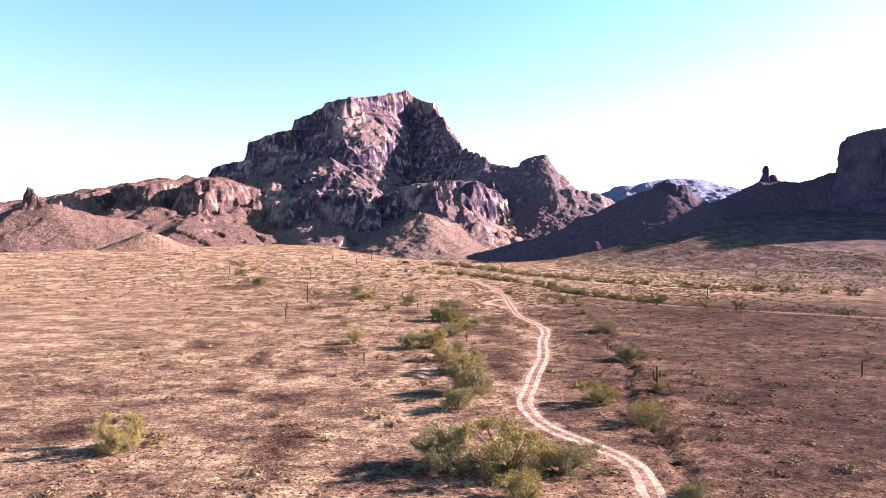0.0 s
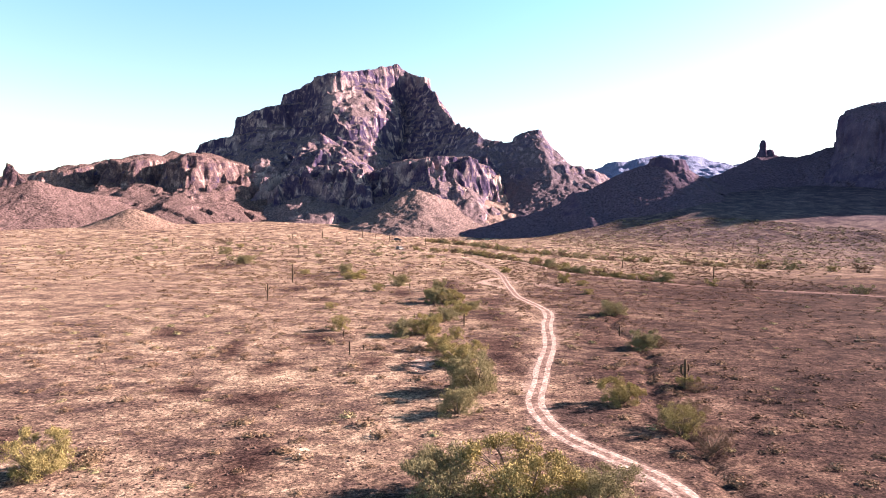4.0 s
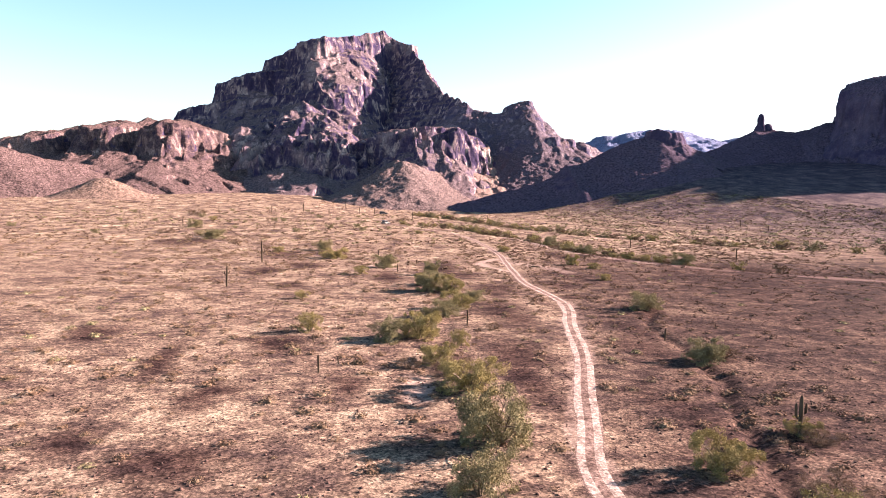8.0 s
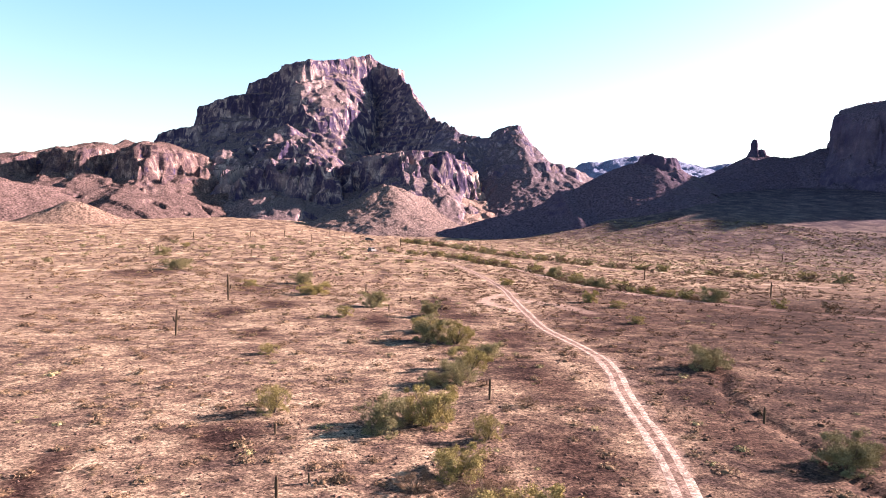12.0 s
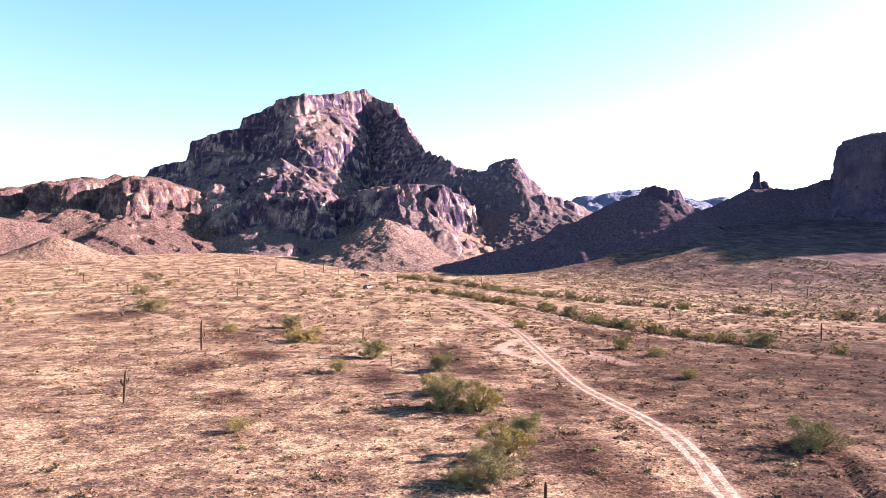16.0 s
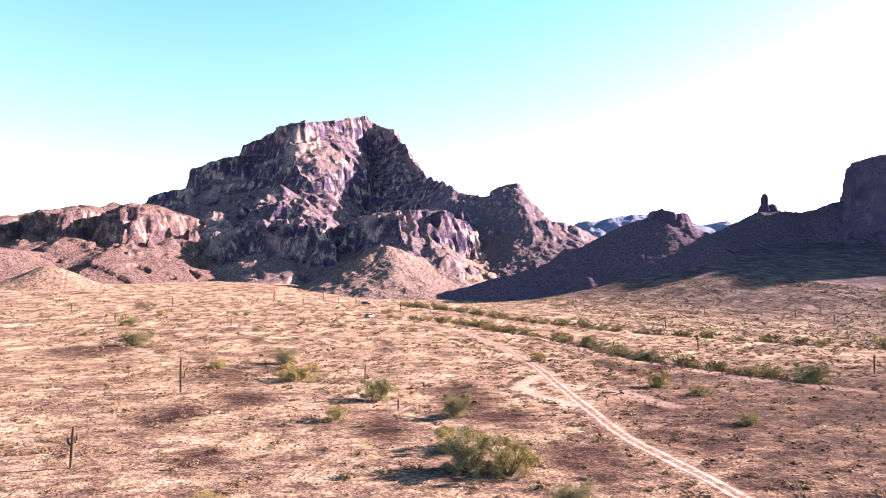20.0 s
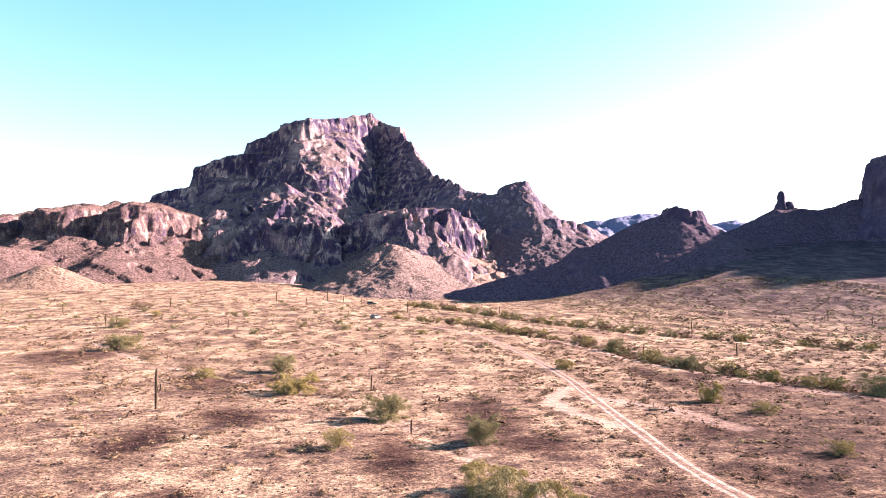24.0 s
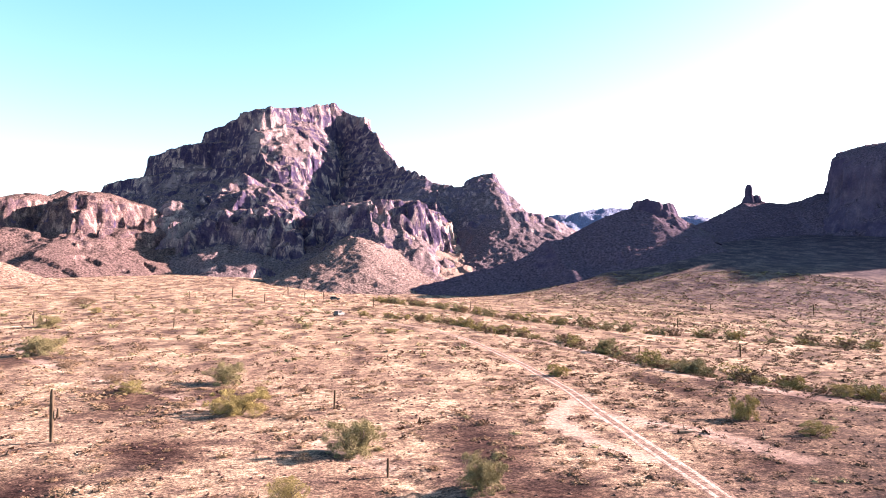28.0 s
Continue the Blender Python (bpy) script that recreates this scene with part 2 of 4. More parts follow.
BARK = plain_material("grey_bark", (0.09, 0.07, 0.055), (0.20, 0.155, 0.12), 6.0, 0.9, (1, 1, 0.3))
CACTUS = plain_material("cactus_skin", (0.048, 0.034, 0.025), (0.13, 0.094, 0.066), 5.0, 0.7, (1, 1, 0.2))
LEAF_OLIVE = leaf_material("olive_leaves", (0.13, 0.104, 0.045), (0.385, 0.315, 0.14))
LEAF_GREEN = leaf_material("green_leaves", (0.105, 0.092, 0.052), (0.33, 0.285, 0.16))
# darker copy of the leaf colour, so slope scrub looks shaded
LEAF_DARK = leaf_material("shade_dark_leaves", (0.04, 0.03, 0.026), (0.11, 0.085, 0.062))
LEAF_DRY = leaf_material("dry_leaves", (0.1, 0.063, 0.045), (0.21, 0.138, 0.094))
LEAF_BROWN = leaf_material("brown_leaves", (0.055, 0.032, 0.024), (0.14, 0.086, 0.06))
LEAF_TAN = leaf_material("tan_leaves", (0.12, 0.08, 0.054), (0.25, 0.172, 0.115))


# ---------------------------------------------------------------- numbers: noise, distance, relief
def cell(ix, iy, seed):
    v = (ix.astype(np.int64) * 374761393 + iy.astype(np.int64) * 668265263 + seed * 974634777) & 0xFFFFFFFF
    v = ((v ^ (v >> 13)) * 1274126177) & 0xFFFFFFFF
    return ((v ^ (v >> 16)) & 0xFFFF) / 65535.0


def value_noise(x, y, seed):
    ix, iy = np.floor(x), np.floor(y)
    fx, fy = x - ix, y - iy
    fx, fy = fx * fx * (3 - 2 * fx), fy * fy * (3 - 2 * fy)
    a, b = cell(ix, iy, seed), cell(ix + 1, iy, seed)
    c, d = cell(ix, iy + 1, seed), cell(ix + 1, iy + 1, seed)
    return (a + (b - a) * fx) * (1 - fy) + (c + (d - c) * fx) * fy


def fbm(x, y, size, octaves, seed, gain=0.5):
    """Noise about zero, within one, with its largest lumps of that size in metres."""
    total, amp, norm, f = 0.0, 1.0, 0.0, 1.0 / size
    for k in range(octaves):
        a = 0.7 * k + 0.3
        u, v = x * math.cos(a) - y * math.sin(a), x * math.sin(a) + y * math.cos(a)
        total = total + amp * (value_noise(u * f + 17.3 * k, v * f - 9.1 * k, seed + k) * 2 - 1)
        norm += amp
        amp *= gain
        f *= 2.03
    return total / norm


def step(a, b, v):
    v = np.clip((v - a) / (b - a), 0, 1)
    return v * v * (3 - 2 * v)


def poly_distance(x, y, poly):
    """Signed distance to a closed outline, negative inside."""
    best = np.full(np.shape(x), 1e18)
    inside = np.zeros(np.shape(x), bool)
    n = len(poly)
    for k in range(n):
        (ax, ay), (bx, by) = poly[k], poly[(k + 1) % n]
        ex, ey = bx - ax, by - ay
        t = np.clip(((x - ax) * ex + (y - ay) * ey) / (ex * ex + ey * ey), 0, 1)
        best = np.minimum(best, (x - ax - t * ex) ** 2 + (y - ay - t * ey) ** 2)
        if ay != by:
            cross = ((ay > y) != (by > y)) & (x < ax + (y - ay) / ey * ex)
            inside ^= cross
    d = np.sqrt(best)
    return np.where(inside, -d, d)


def line_distance(x, y, line):
    """Distance to a line of (x, y, z) points, and the height of its nearest point."""
    best = np.full(np.shape(x), 1e18)
    high = np.zeros(np.shape(x))
    for (ax, ay, az), (bx, by, bz) in zip(line, line[1:]):
        ex, ey = bx - ax, by - ay
        t = np.clip(((x - ax) * ex + (y - ay) * ey) / (ex * ex + ey * ey), 0, 1)
        d = (x - ax - t * ex) ** 2 + (y - ay - t * ey) ** 2
        z = az + t * (bz - az)
        high = np.where(d < best, z, high)
        best = np.minimum(best, d)
    return np.sqrt(best), high


def tier(x, y, outline, top, cliff, seed, rough=9.0, talus=0.62, inner=0.0, wide=0.22, flute=7.0, rib=44.0):
    """A flat-topped rock step: its broken cliff edge with spurs and flutes, and the scree slope below it."""
    plain_d = poly_distance(x, y, outline)
    cliff = cliff * (1 + 0.45 * fbm(x, y, 70, 2, seed + 31))
    d = plain_d + rough * fbm(x, y, rib, 2, seed) + flute * (np.abs(fbm(x, y, 21, 3, seed + 9)) * 2.4 - 0.5)
    d = d + 1.8 * fbm(x, y, 6, 3, seed + 21, 0.6)
    w = np.maximum(cliff * wide, 1.5)
    face = np.clip(d / w, 0, 1)
    face = 0.7 * face + 0.3 * np.floor(face * 3 + 0.45 * fbm(x, y, 20, 2, seed + 5)) / 3
    apron = step(5, 70, plain_d)
    low = np.maximum((1 - 0.85 * apron) * d + 0.85 * apron * plain_d - w, 0)
    drop = cliff * np.clip(face, 0, 1) + talus * 400 * (1 - np.exp(-low / 400))
    return np.where(d < 0, top - inner * d - 0.02 * np.minimum(-d, 60), top - drop)


def crest(x, y, line, seed, slope=0.62, rough=6.0, reach=400.0):
    """A ridge that falls off to both sides of its line."""
    wx, wy = rough * fbm(x, y, 40, 3, seed), rough * fbm(x, y, 40, 3, seed + 50)
    d, z = line_distance(x + wx, y + wy, line)
    gully = 1 + 0.22 * fbm(x, y, 32, 3, seed + 3)
    return z - slope * gully * reach * (1 - np.exp(-d / reach))


def grain(x, y, seed, amount=1.0):
    """Boulders, ribs and gullies."""
    return amount * (1.5 * fbm(x, y, 12, 3, seed, 0.6) + 0.75 * fbm(x, y, 3.6, 2, seed + 7, 0.7) - 2.2 * np.maximum(0, 0.22 - np.abs(fbm(x, y, 26, 2, seed + 13))))


# gully beside the trail, and the two washes with their pale banks
GULLY = [(37, 106, 0), (33.4, 96.4, 0), (32.4, 90, 0), (31.5, 83.5, 0), (30.2, 76.5, 0), (26, 66.5, 0), (22.6, 57, 0), (21.5, 46, 0), (18.6, 36, 0), (16, 20, 0)]
RILL = [(-75, 262, 0), (-60, 243, 0), (-44, 215, 0), (-23, 187, 0), (-8, 172, 0), (3, 155, 0), (9, 143, 0), (13.5, 128, 0), (14, 113, 0), (10.5, 99, 0), (7, 88, 0), (4, 70, 0)]
WASH_A = [(30, 420), (48, 371), (56, 330), (66, 288), (75, 271), (81, 252), (91, 240), (103, 226), (125, 205), (165, 180), (230, 150)]
WASH_B = [(16, 315), (30, 300), (41, 280), (44, 256), (52, 237), (54.5, 215), (55, 200), (58, 188), (62, 178), (69, 166), (84, 150), (112, 133), (150, 118), (220, 100)]


def ground_z(x, y):
    x, y = np.asarray(x, float), np.asarray(y, float)
    u = np.clip((x - 60) * 0.5 + (y - 260) * 0.5, 0, 270)
    z = (0.0011 * np.minimum(u, 118) ** 2 + 0.2 * np.maximum(u - 118, 0)) * step(55, 215, x - (y - 400) * 0.3)
    z = z + 10 * (np.clip(y - 280, 0, 400) / 360) ** 1.6 * (1 - step(-60, 40, x))
    z = z + 1.6 * step(30, 110, u) * fbm(x, y, 24, 3, 77)
    z = z + 0.13 * fbm(x, y, 14, 3, 71) + 0.03 * fbm(x, y, 6, 1, 72)
    d, _ = line_distance(x + 1.3 * fbm(x, y, 7, 3, 75), y, GULLY)
    z = z - 0.42 * np.exp(-(d / 0.5) ** 2)
    d, _ = line_distance(x + 1.4 * fbm(x, y, 12, 2, 76), y + 1.2 * fbm(x, y, 12, 2, 78), RILL)
    z = z - 0.2 * np.exp(-(d / 0.8) ** 2)
    for wash in (WASH_A, WASH_B):
        d, _ = line_distance(x, y, [(a, b, 0) for a, b in wash])
        z = z - 0.5 * np.exp(-(d / 2.6) ** 2)
    return z


# ---------------------------------------------------------------- mesh helpers
def mesh_of(name, verts, faces, mat, smooth=False):
    me = bpy.data.meshes.new(name)
    verts, faces = np.asarray(verts, np.float32), np.asarray(faces, np.int32)
    k = faces.shape[1]
    me.vertices.add(len(verts))
    me.vertices.foreach_set("co", verts.ravel())
    me.loops.add(faces.size)
    me.loops.foreach_set("vertex_index", faces.ravel())
    me.polygons.add(len(faces))
    me.polygons.foreach_set("loop_start", np.arange(0, faces.size, k, dtype=np.int32))
    if smooth:
        me.polygons.foreach_set("use_smooth", np.ones(len(faces), bool))
    me.update(calc_edges=True)
    me.materials.append(mat)
    return me


def part(name, mesh, parent, label=""):
    ob = new(name, mesh)
    ob.parent = parent
    if label:
        ob["label"] = label
    return ob


def grid_faces(nx, ny):
    k = np.arange(nx * ny).reshape(ny, nx)
    return np.stack([k[:-1, :-1], k[:-1, 1:], k[1:, 1:], k[1:, :-1]], -1).reshape(-1, 4)


def relief(name, x0, x1, y0, y1, pitch, height, mat, label="", category="", parent=None, under=None, ledge=7.0, cliff=""):
    """A landform from its height over the plan, kept where it stands above the plain or above the form that bears it."""
    xs, ys = np.arange(x0, x1 + pitch, pitch), np.arange(y0, y1 + pitch, pitch)
    gx, gy = np.meshgrid(xs, ys)
    jx = gx + pitch * 0.35 * fbm(gx, gy, pitch * 2, 1, 401)
    z = height(jx, gy)
    broad = z
    for axis in (0, 1):
        broad = sum(np.roll(broad, k, axis) for k in range(-2, 3)) / 5
    zy, zx = np.gradient(broad, pitch)
    steep = step(1.0, 1.7, np.hypot(zx, zy))
    # ledges across the steep faces
    t = z / ledge + 0.9 * fbm(gx, gy, 55, 3, 411)
    f = t - np.floor(t)
    z = z + steep * 0.75 * ledge * (step(0.15, 0.85, f) - f)
    # cracks and overhanging blocks
    along_face = gx + gy * 0.6
    jx = jx + steep * 2.6 * fbm(along_face, z * 0.9, 11, 4, 421, 0.6)
    jy = gy + steep * 4.2 * fbm(along_face + 300, z * 0.75, 13, 4, 431, 0.62)
    f = grid_faces(len(xs), len(ys))
    floor = ground_z(gx, gy)
    if under is not None:
        floor = np.maximum(floor, under(gx, gy))
    above = (z - floor).ravel() > -3.5
    f = f[above[f].any(axis=1)]
    used = np.unique(f)
    remap = np.full(gx.size, -1)
    remap[used] = np.arange(len(used))
    v = np.stack([jx.ravel(), jy.ravel(), z.ravel()], -1)[used]
    f = remap[f]
    if parent is not None:
        return part(name, mesh_of(name, v, f, mat), parent, label)
    if not cliff:
        return tagged(new(name, mesh_of(name, v, f, mat)), label, category)
    sheer = steep.ravel()[used][f].mean(axis=1) > 0.45
    root = tagged(new(name, mesh_of(name, v, f[~sheer], mat)), label, category)
    part("cliff", mesh_of("cliff", v, f[sheer], mat), root, cliff)
    return root


# ---------------------------------------------------------------- the plain
def spread(lo, hi, pitch, far_lo, far_hi):
    mid = list(np.arange(lo, hi + 0.01, pitch))
    a, p = lo, pitch
    left = []
    while a > far_lo:
        p *= 1.07
        a -= p
        left.append(a)
    a, p = hi, pitch
    right = []
    while a < far_hi:
        p *= 1.07
        a += p
        right.append(a)
    return np.array(left[::-1] + mid + right)


# dark stony pavements: centre and half-widths
PAVED = [(-11, 72, 2.4, 4.7), (-17, 65, 2.6, 2.8), (-10, 60, 4.1, 3.1), (-17, 83, 1.7, 8), (-27, 94, 3, 5), (-8, 90, 3.3, 5.5), (-1, 76, 1.8, 4), (30, 94, 3.2, 9), (14, 76, 2.0, 10), (-18, 144, 3.2, 8), (-19, 177, 4.6, 11), (4, 139, 2.6, 8), (-48, 208, 9, 13), (-11, 128, 3, 4), (33, 130, 5.3, 6), (22, 126, 3.9, 7), (58, 143, 4.5, 8), (31, 117, 3.4, 3), (-8, 47, 2.6, 7), (-26, 52, 3, 4), (40, 60, 8, 6), (47, 178, 3, 14), (18, 104, 4, 12), (15, 84, 4, 9), (23, 66, 4, 13), (20, 124, 3, 8), (28, 88, 5, 10), (51, 143, 6, 5), (37, 105, 5, 7), (8, 80, 2.5, 6), (78, 157, 7, 7), (102, 150, 9, 8), (15, 152, 4.3, 11), (17, 141, 4.8, 4), (58, 168, 8, 5), (55, 179, 6, 4), (36, 144, 5.5, 6), (-9, 177, 4.5, 5), (-11, 155, 4.6, 6)]
DUST_LOOP = [(28.1, 146.6, 0), (25.9, 149.1, 0), (24.7, 154, 0), (24.6, 159.4, 0), (25.6, 163.1, 0), (28.9, 167.9, 0), (32.3, 172, 0)]
DUST_SPUR = [(30.8, 162.5, 0), (32.9, 159.7, 0), (34.4, 156.8, 0), (36.3, 154.3, 0), (37.9, 150.6, 0), (38.8, 146.5, 0)]
BANK_A = [(60, 320, 0), (67.2, 301.8, 0), (71.1, 277.7, 0), (78, 261.5, 0), (81.5, 236, 0), (90.8, 223.7, 0), (98.3, 210.1, 0), (104, 195.8, 0), (130, 184, 0), (170, 164, 0)]
BANK_B = [(38, 290, 0), (41.3, 272.7, 0), (44.6, 252.8, 0), (50.4, 223.9, 0), (51.9, 203.6, 0), (54.5, 186.7, 0), (57.9, 176.9, 0), (61, 166, 0), (68, 156, 0), (80, 145, 0), (110, 127, 0)]
TRACK = [(9, -30), (10.5, 0), (12.4, 18), (14.6, 28), (16, 34), (16.9, 38), (17.2, 40.4), (16.7, 43.1), (15.3, 46.1), (13.7, 49.2), (12.8, 53), (13, 58.6), (14.9, 64.8), (17.4, 73), (20.9, 84), (23.9, 97), (26.8, 107), (27.9, 113), (27.7, 119), (27.0, 131), (27.8, 141), (29, 152), (30.9, 167), (32.3, 178), (33.2, 195), (33.8, 210), (33.6, 226), (32.6, 246), (26, 273), (14, 300), (-4, 322), (-30, 345)]


def blurred(x, y, line, wide, fade):
    d, _ = line_distance(x + 0.8 * fbm(x, y, 5, 2, 83), y + 1.2 * fbm(x, y, 6, 2, 84), line)
    return 1 - step(wide, wide + fade, d)


def stony_layer(x, y):
    """How stony the plain is: more beyond the trail, most on the pavements, and on the slope under the butte."""
    beyond = step(-6, 12, x - np.interp(y, [0, 46, 60, 110, 200, 280, 400], [10, 14, 14, 27, 36, 60, 60]))
    v = 0.38 + 0.27 * beyond * (1 - 0.7 * step(140, 200, y)) + 0.05 * (1 - step(45, 75, y)) + 0.06 * (1 - step(140, 200, y))
    v = v - (0.05 * step(130, 190, y) + 0.1 * step(170, 280, y)) * (1 - beyond * step(90, 150, x)) - 0.08 * beyond * step(150, 200, y) * (1 - step(90, 150, x)) + 0.12 * step(12, 40, x - np.interp(y, [0, 60, 110, 200, 280, 400], [10, 14, 27, 40, 80, 90])) * (1 - 0.8 * step(150, 250, y))
    for cx, cy, rx, ry in PAVED:
        q = np.hypot((x - cx + 1.2 * fbm(x, y, 5, 2, 85)) / rx, (y - cy + 2 * fbm(x, y, 6, 2, 86)) / ry)
        v = np.maximum(v, 0.8 - 0.46 * step(0.2, 1.6, q))
    return np.clip(v, 0, 1)


def scree_shade_layer(x, y):
    """The stony foot of the hills and the butte, purpled where their shade falls."""
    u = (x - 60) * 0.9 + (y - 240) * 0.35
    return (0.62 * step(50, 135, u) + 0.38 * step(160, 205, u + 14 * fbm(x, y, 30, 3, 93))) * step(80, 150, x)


def dust_layer(x, y):
    v = 0.62 * blurred(x, y, DUST_LOOP, 0.3, 2.6)
    v = np.maximum(v, (0.36 + 0.5 * fbm(x, y, 9, 2, 87)) * blurred(x, y, RILL, 0.5, 2.2))
    v = np.maximum(v, 0.62 * blurred(x, y, DUST_SPUR, 0.5, 4.0))
    v = np.maximum(v, (0.72 + 0.5 * fbm(x, y, 11, 2, 88)) * blurred(x, y, BANK_B, 0.8, 1.9))
    v = np.maximum(v, (0.6 + 0.5 * fbm(x, y, 12, 2, 89)) * blurred(x, y, BANK_A, 0.3, 1.6))
    return np.maximum(v, 0.46 * blurred(x, y, [(a, b, 0) for a, b in TRACK[:18]], 0.8, 1.4))


gxs, gys = spread(-42, 80, 0.6, -4300, 4300), spread(24, 215, 0.6, -1500, 4400)
PX, PY = np.meshgrid(gxs, gys)
plain = new("ground", mesh_of("ground", np.stack([PX.ravel(), PY.ravel(), ground_z(PX, PY).ravel()], -1), grid_faces(len(gxs), len(gys)), GROUND, True))
tagged(plain, "reddish gravelly desert plain with pale dust patches", "desert ground", kind="structure")
for layer, rule in (("stony", stony_layer), ("dust", dust_layer), ("scree", scree_shade_layer)):
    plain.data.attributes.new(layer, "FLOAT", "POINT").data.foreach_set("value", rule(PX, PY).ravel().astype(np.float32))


def spline(points, pitch):
    """Points every so many metres along a smooth line through the given ones."""
    p = [Vector((*q, 0)) for q in points]
    p = [p[0] * 2 - p[1]] + p + [p[-1] * 2 - p[-2]]
    out = []
    for k in range(1, len(p) - 2):
        a, b, c, d = p[k - 1:k + 3]
        n = max(2, int((c - b).length / pitch))
        for j in range(n):
            t = j / n
            out.append(0.5 * (2 * b + (c - a) * t + (2 * a - 5 * b + 4 * c - d) * t * t + (3 * b - a - 3 * c + d) * t ** 3))
    out.append(p[-2])
    return np.array([(v.x, v.y) for v in out])


def strip(points, offsets, lifts, edge, seed, pitch=0.5):
    """A ribbon draped on the plain: sideways offsets, their lifts, and how far its edges wander."""
    c = spline(points, pitch)
    d = np.gradient(c, axis=0)
    d /= np.linalg.norm(d, axis=1)[:, None]
    side = np.stack([d[:, 1], -d[:, 0]], -1)
    rows = []
    for o, l in zip(offsets, lifts):
        w = o + edge * abs(o) / max(abs(q) for q in offsets) * fbm(c[:, 0] + (40 if o > 0 else 0), c[:, 1], 4.5, 3, seed)
        q = c + side * w[:, None]
        rows.append(np.stack([q[:, 0], q[:, 1], ground_z(q[:, 0], q[:, 1]) + l], -1))
    v = np.stack(rows, 1)
    return v.reshape(-1, 3), grid_faces(len(offsets), len(c))


# well driven as far as the loop, and faint beyond it
trail_offsets = [-0.92, -0.78, -0.58, -0.36, -0.1, 0.1, 0.36, 0.58, 0.78, 0.92]
trail_lifts = [-0.008, 0.006, 0.008, 0.008, 0.022, 0.022, 0.008, 0.008, 0.006, -0.008]
DRIVEN, FAINT = TRACK[:23], TRACK[22:]
NEAR, BEYOND = TRACK[:18], TRACK[17:23]
v, f = strip(DRIVEN, trail_offsets, trail_lifts, 0.22, 11, 0.35)
trail = tagged(new("dirt_trail", mesh_of("dirt_trail", v, f, TRAIL_EDGE, True)), "dusty two-rut dirt trail winding over the plain", "dirt track", kind="structure")
v, f = strip(FAINT, trail_offsets, trail_lifts, 0.22, 11, 0.35)
part("faint_stretch", mesh_of("faint_stretch", v, f, TRAIL_EDGE, True), trail, "fainter stretch of dusty trail")
for line, half in ((NEAR, 0.33), (BEYOND, 0.23), (FAINT, 0.16)):
    for o in (-0.48, 0.48):
        v, f = strip(line, [o - half, o - 0.6 * half, o, o + 0.6 * half, o + half], [0.004, 0.014, 0.016, 0.014, 0.004], 0.2, 13 + int(o * 3), 0.35)
        part("rut", mesh_of("rut", v, f, TRAIL, True), trail, "pale packed wheel rut")

# ---------------------------------------------------------------- the mountains
def along(x, pairs):
    return np.interp(x, [p[0] for p in pairs], [p[1] for p in pairs])


def cap_height(x, y):
    cap = [(-150, 992), (-124, 972), (-104, 964), (-92, 938), (-76, 924), (-60, 930), (-40, 948), (-20, 962), (0, 980), (14, 1002), (34, 1010), (52, 1000), (61, 988), (69, 1010), (46, 1075), (-120, 1075)]
    top = along(x, [(-150, 191), (-138, 195), (-120, 198), (-108, 206), (-84, 211), (-64, 214), (-20, 227), (10, 240), (22, 247), (30, 239), (44, 232), (58, 225)])
    h = tier(x, y, cap, top, along(x, [(-130, 52), (-96, 56), (-72, 30), (-40, 22), (-10, 26), (20, 60), (50, 85)]), 101, 4, 0.98, 0, 0.2, 3.0, 30)
    h = h - 2.4 * np.maximum(146 + 7 * fbm(x, y, 30, 3, 103) - h, 0)      # the slope under the cap ends in a sheer drop
    return h + grain(x, y, 140, 0.9)


def prow_height(x, y):
    """The buttress before the cap: sheer on one side of its crest, and a long sunlit slope with two broken bands on the other."""
    wx = x + 7 * fbm(x, y, 40, 3, 151) + 2 * fbm(x, y, 9, 2, 153)
    crest_z = np.interp(y + 5 * fbm(x, y, 26, 2, 152), [790, 846, 862, 884, 900, 940, 956, 975, 1100], [-60, 108, 136, 158, 176, 204, 209, 200, 60])
    mid_x = np.interp(y, [860, 900, 945], [-62, -74, -84])
    off = wx - mid_x
    h = crest_z - np.where(off < 0, -2.6 * off, 0.26 * off)
    h = h - 1.5 * np.maximum(off - np.interp(y, [860, 900, 950], [26, 52, 82]), 0)
    t = h / 24 + 0.8 * fbm(x, y, 26, 3, 155) + 0.2
    k = np.floor(t)
    return (h + 10 * (step(0.3, 0.7, t - k) - (t - k))) + grain(x, y, 157, 1.1)


def shoulder_height(x, y):
    outline = [(-211, 992), (-179, 972), (-142, 962), (-112, 958), (-88, 950), (-60, 960), (-8, 975), (4, 990), (30, 1015), (-190, 1060)]
    top = along(x, [(-205, 158), (-174, 168), (-146, 173), (-104, 177), (-82, 164), (-8, 152)])
    h = tier(x, y, outline, top, along(x, [(-200, 28), (-120, 34), (-70, 26), (-10, 30)]), 111, 5, 0.9, 0.15, 0.2, 3.5, 36)
    return np.maximum(np.minimum(h, 190), prow_height(x, y)) + grain(x, y, 142, 1.0)


def foot_height(x, y):
    outline = [(-272, 985), (-235, 960), (-205, 954), (-140, 940), (-104, 910), (-70, 866), (-30, 862), (-10, 884), (-4, 930), (20, 1000), (64, 1000), (0, 1060), (-250, 1060)]
    top = along(x, [(-272, 108), (-261, 117), (-205, 129), (-100, 138), (0, 134)])
    return tier(x, y, outline, top, 18, 121, 6, 1.0, 0, 0.3, 4.0) + grain(x, y, 144, 1.3)


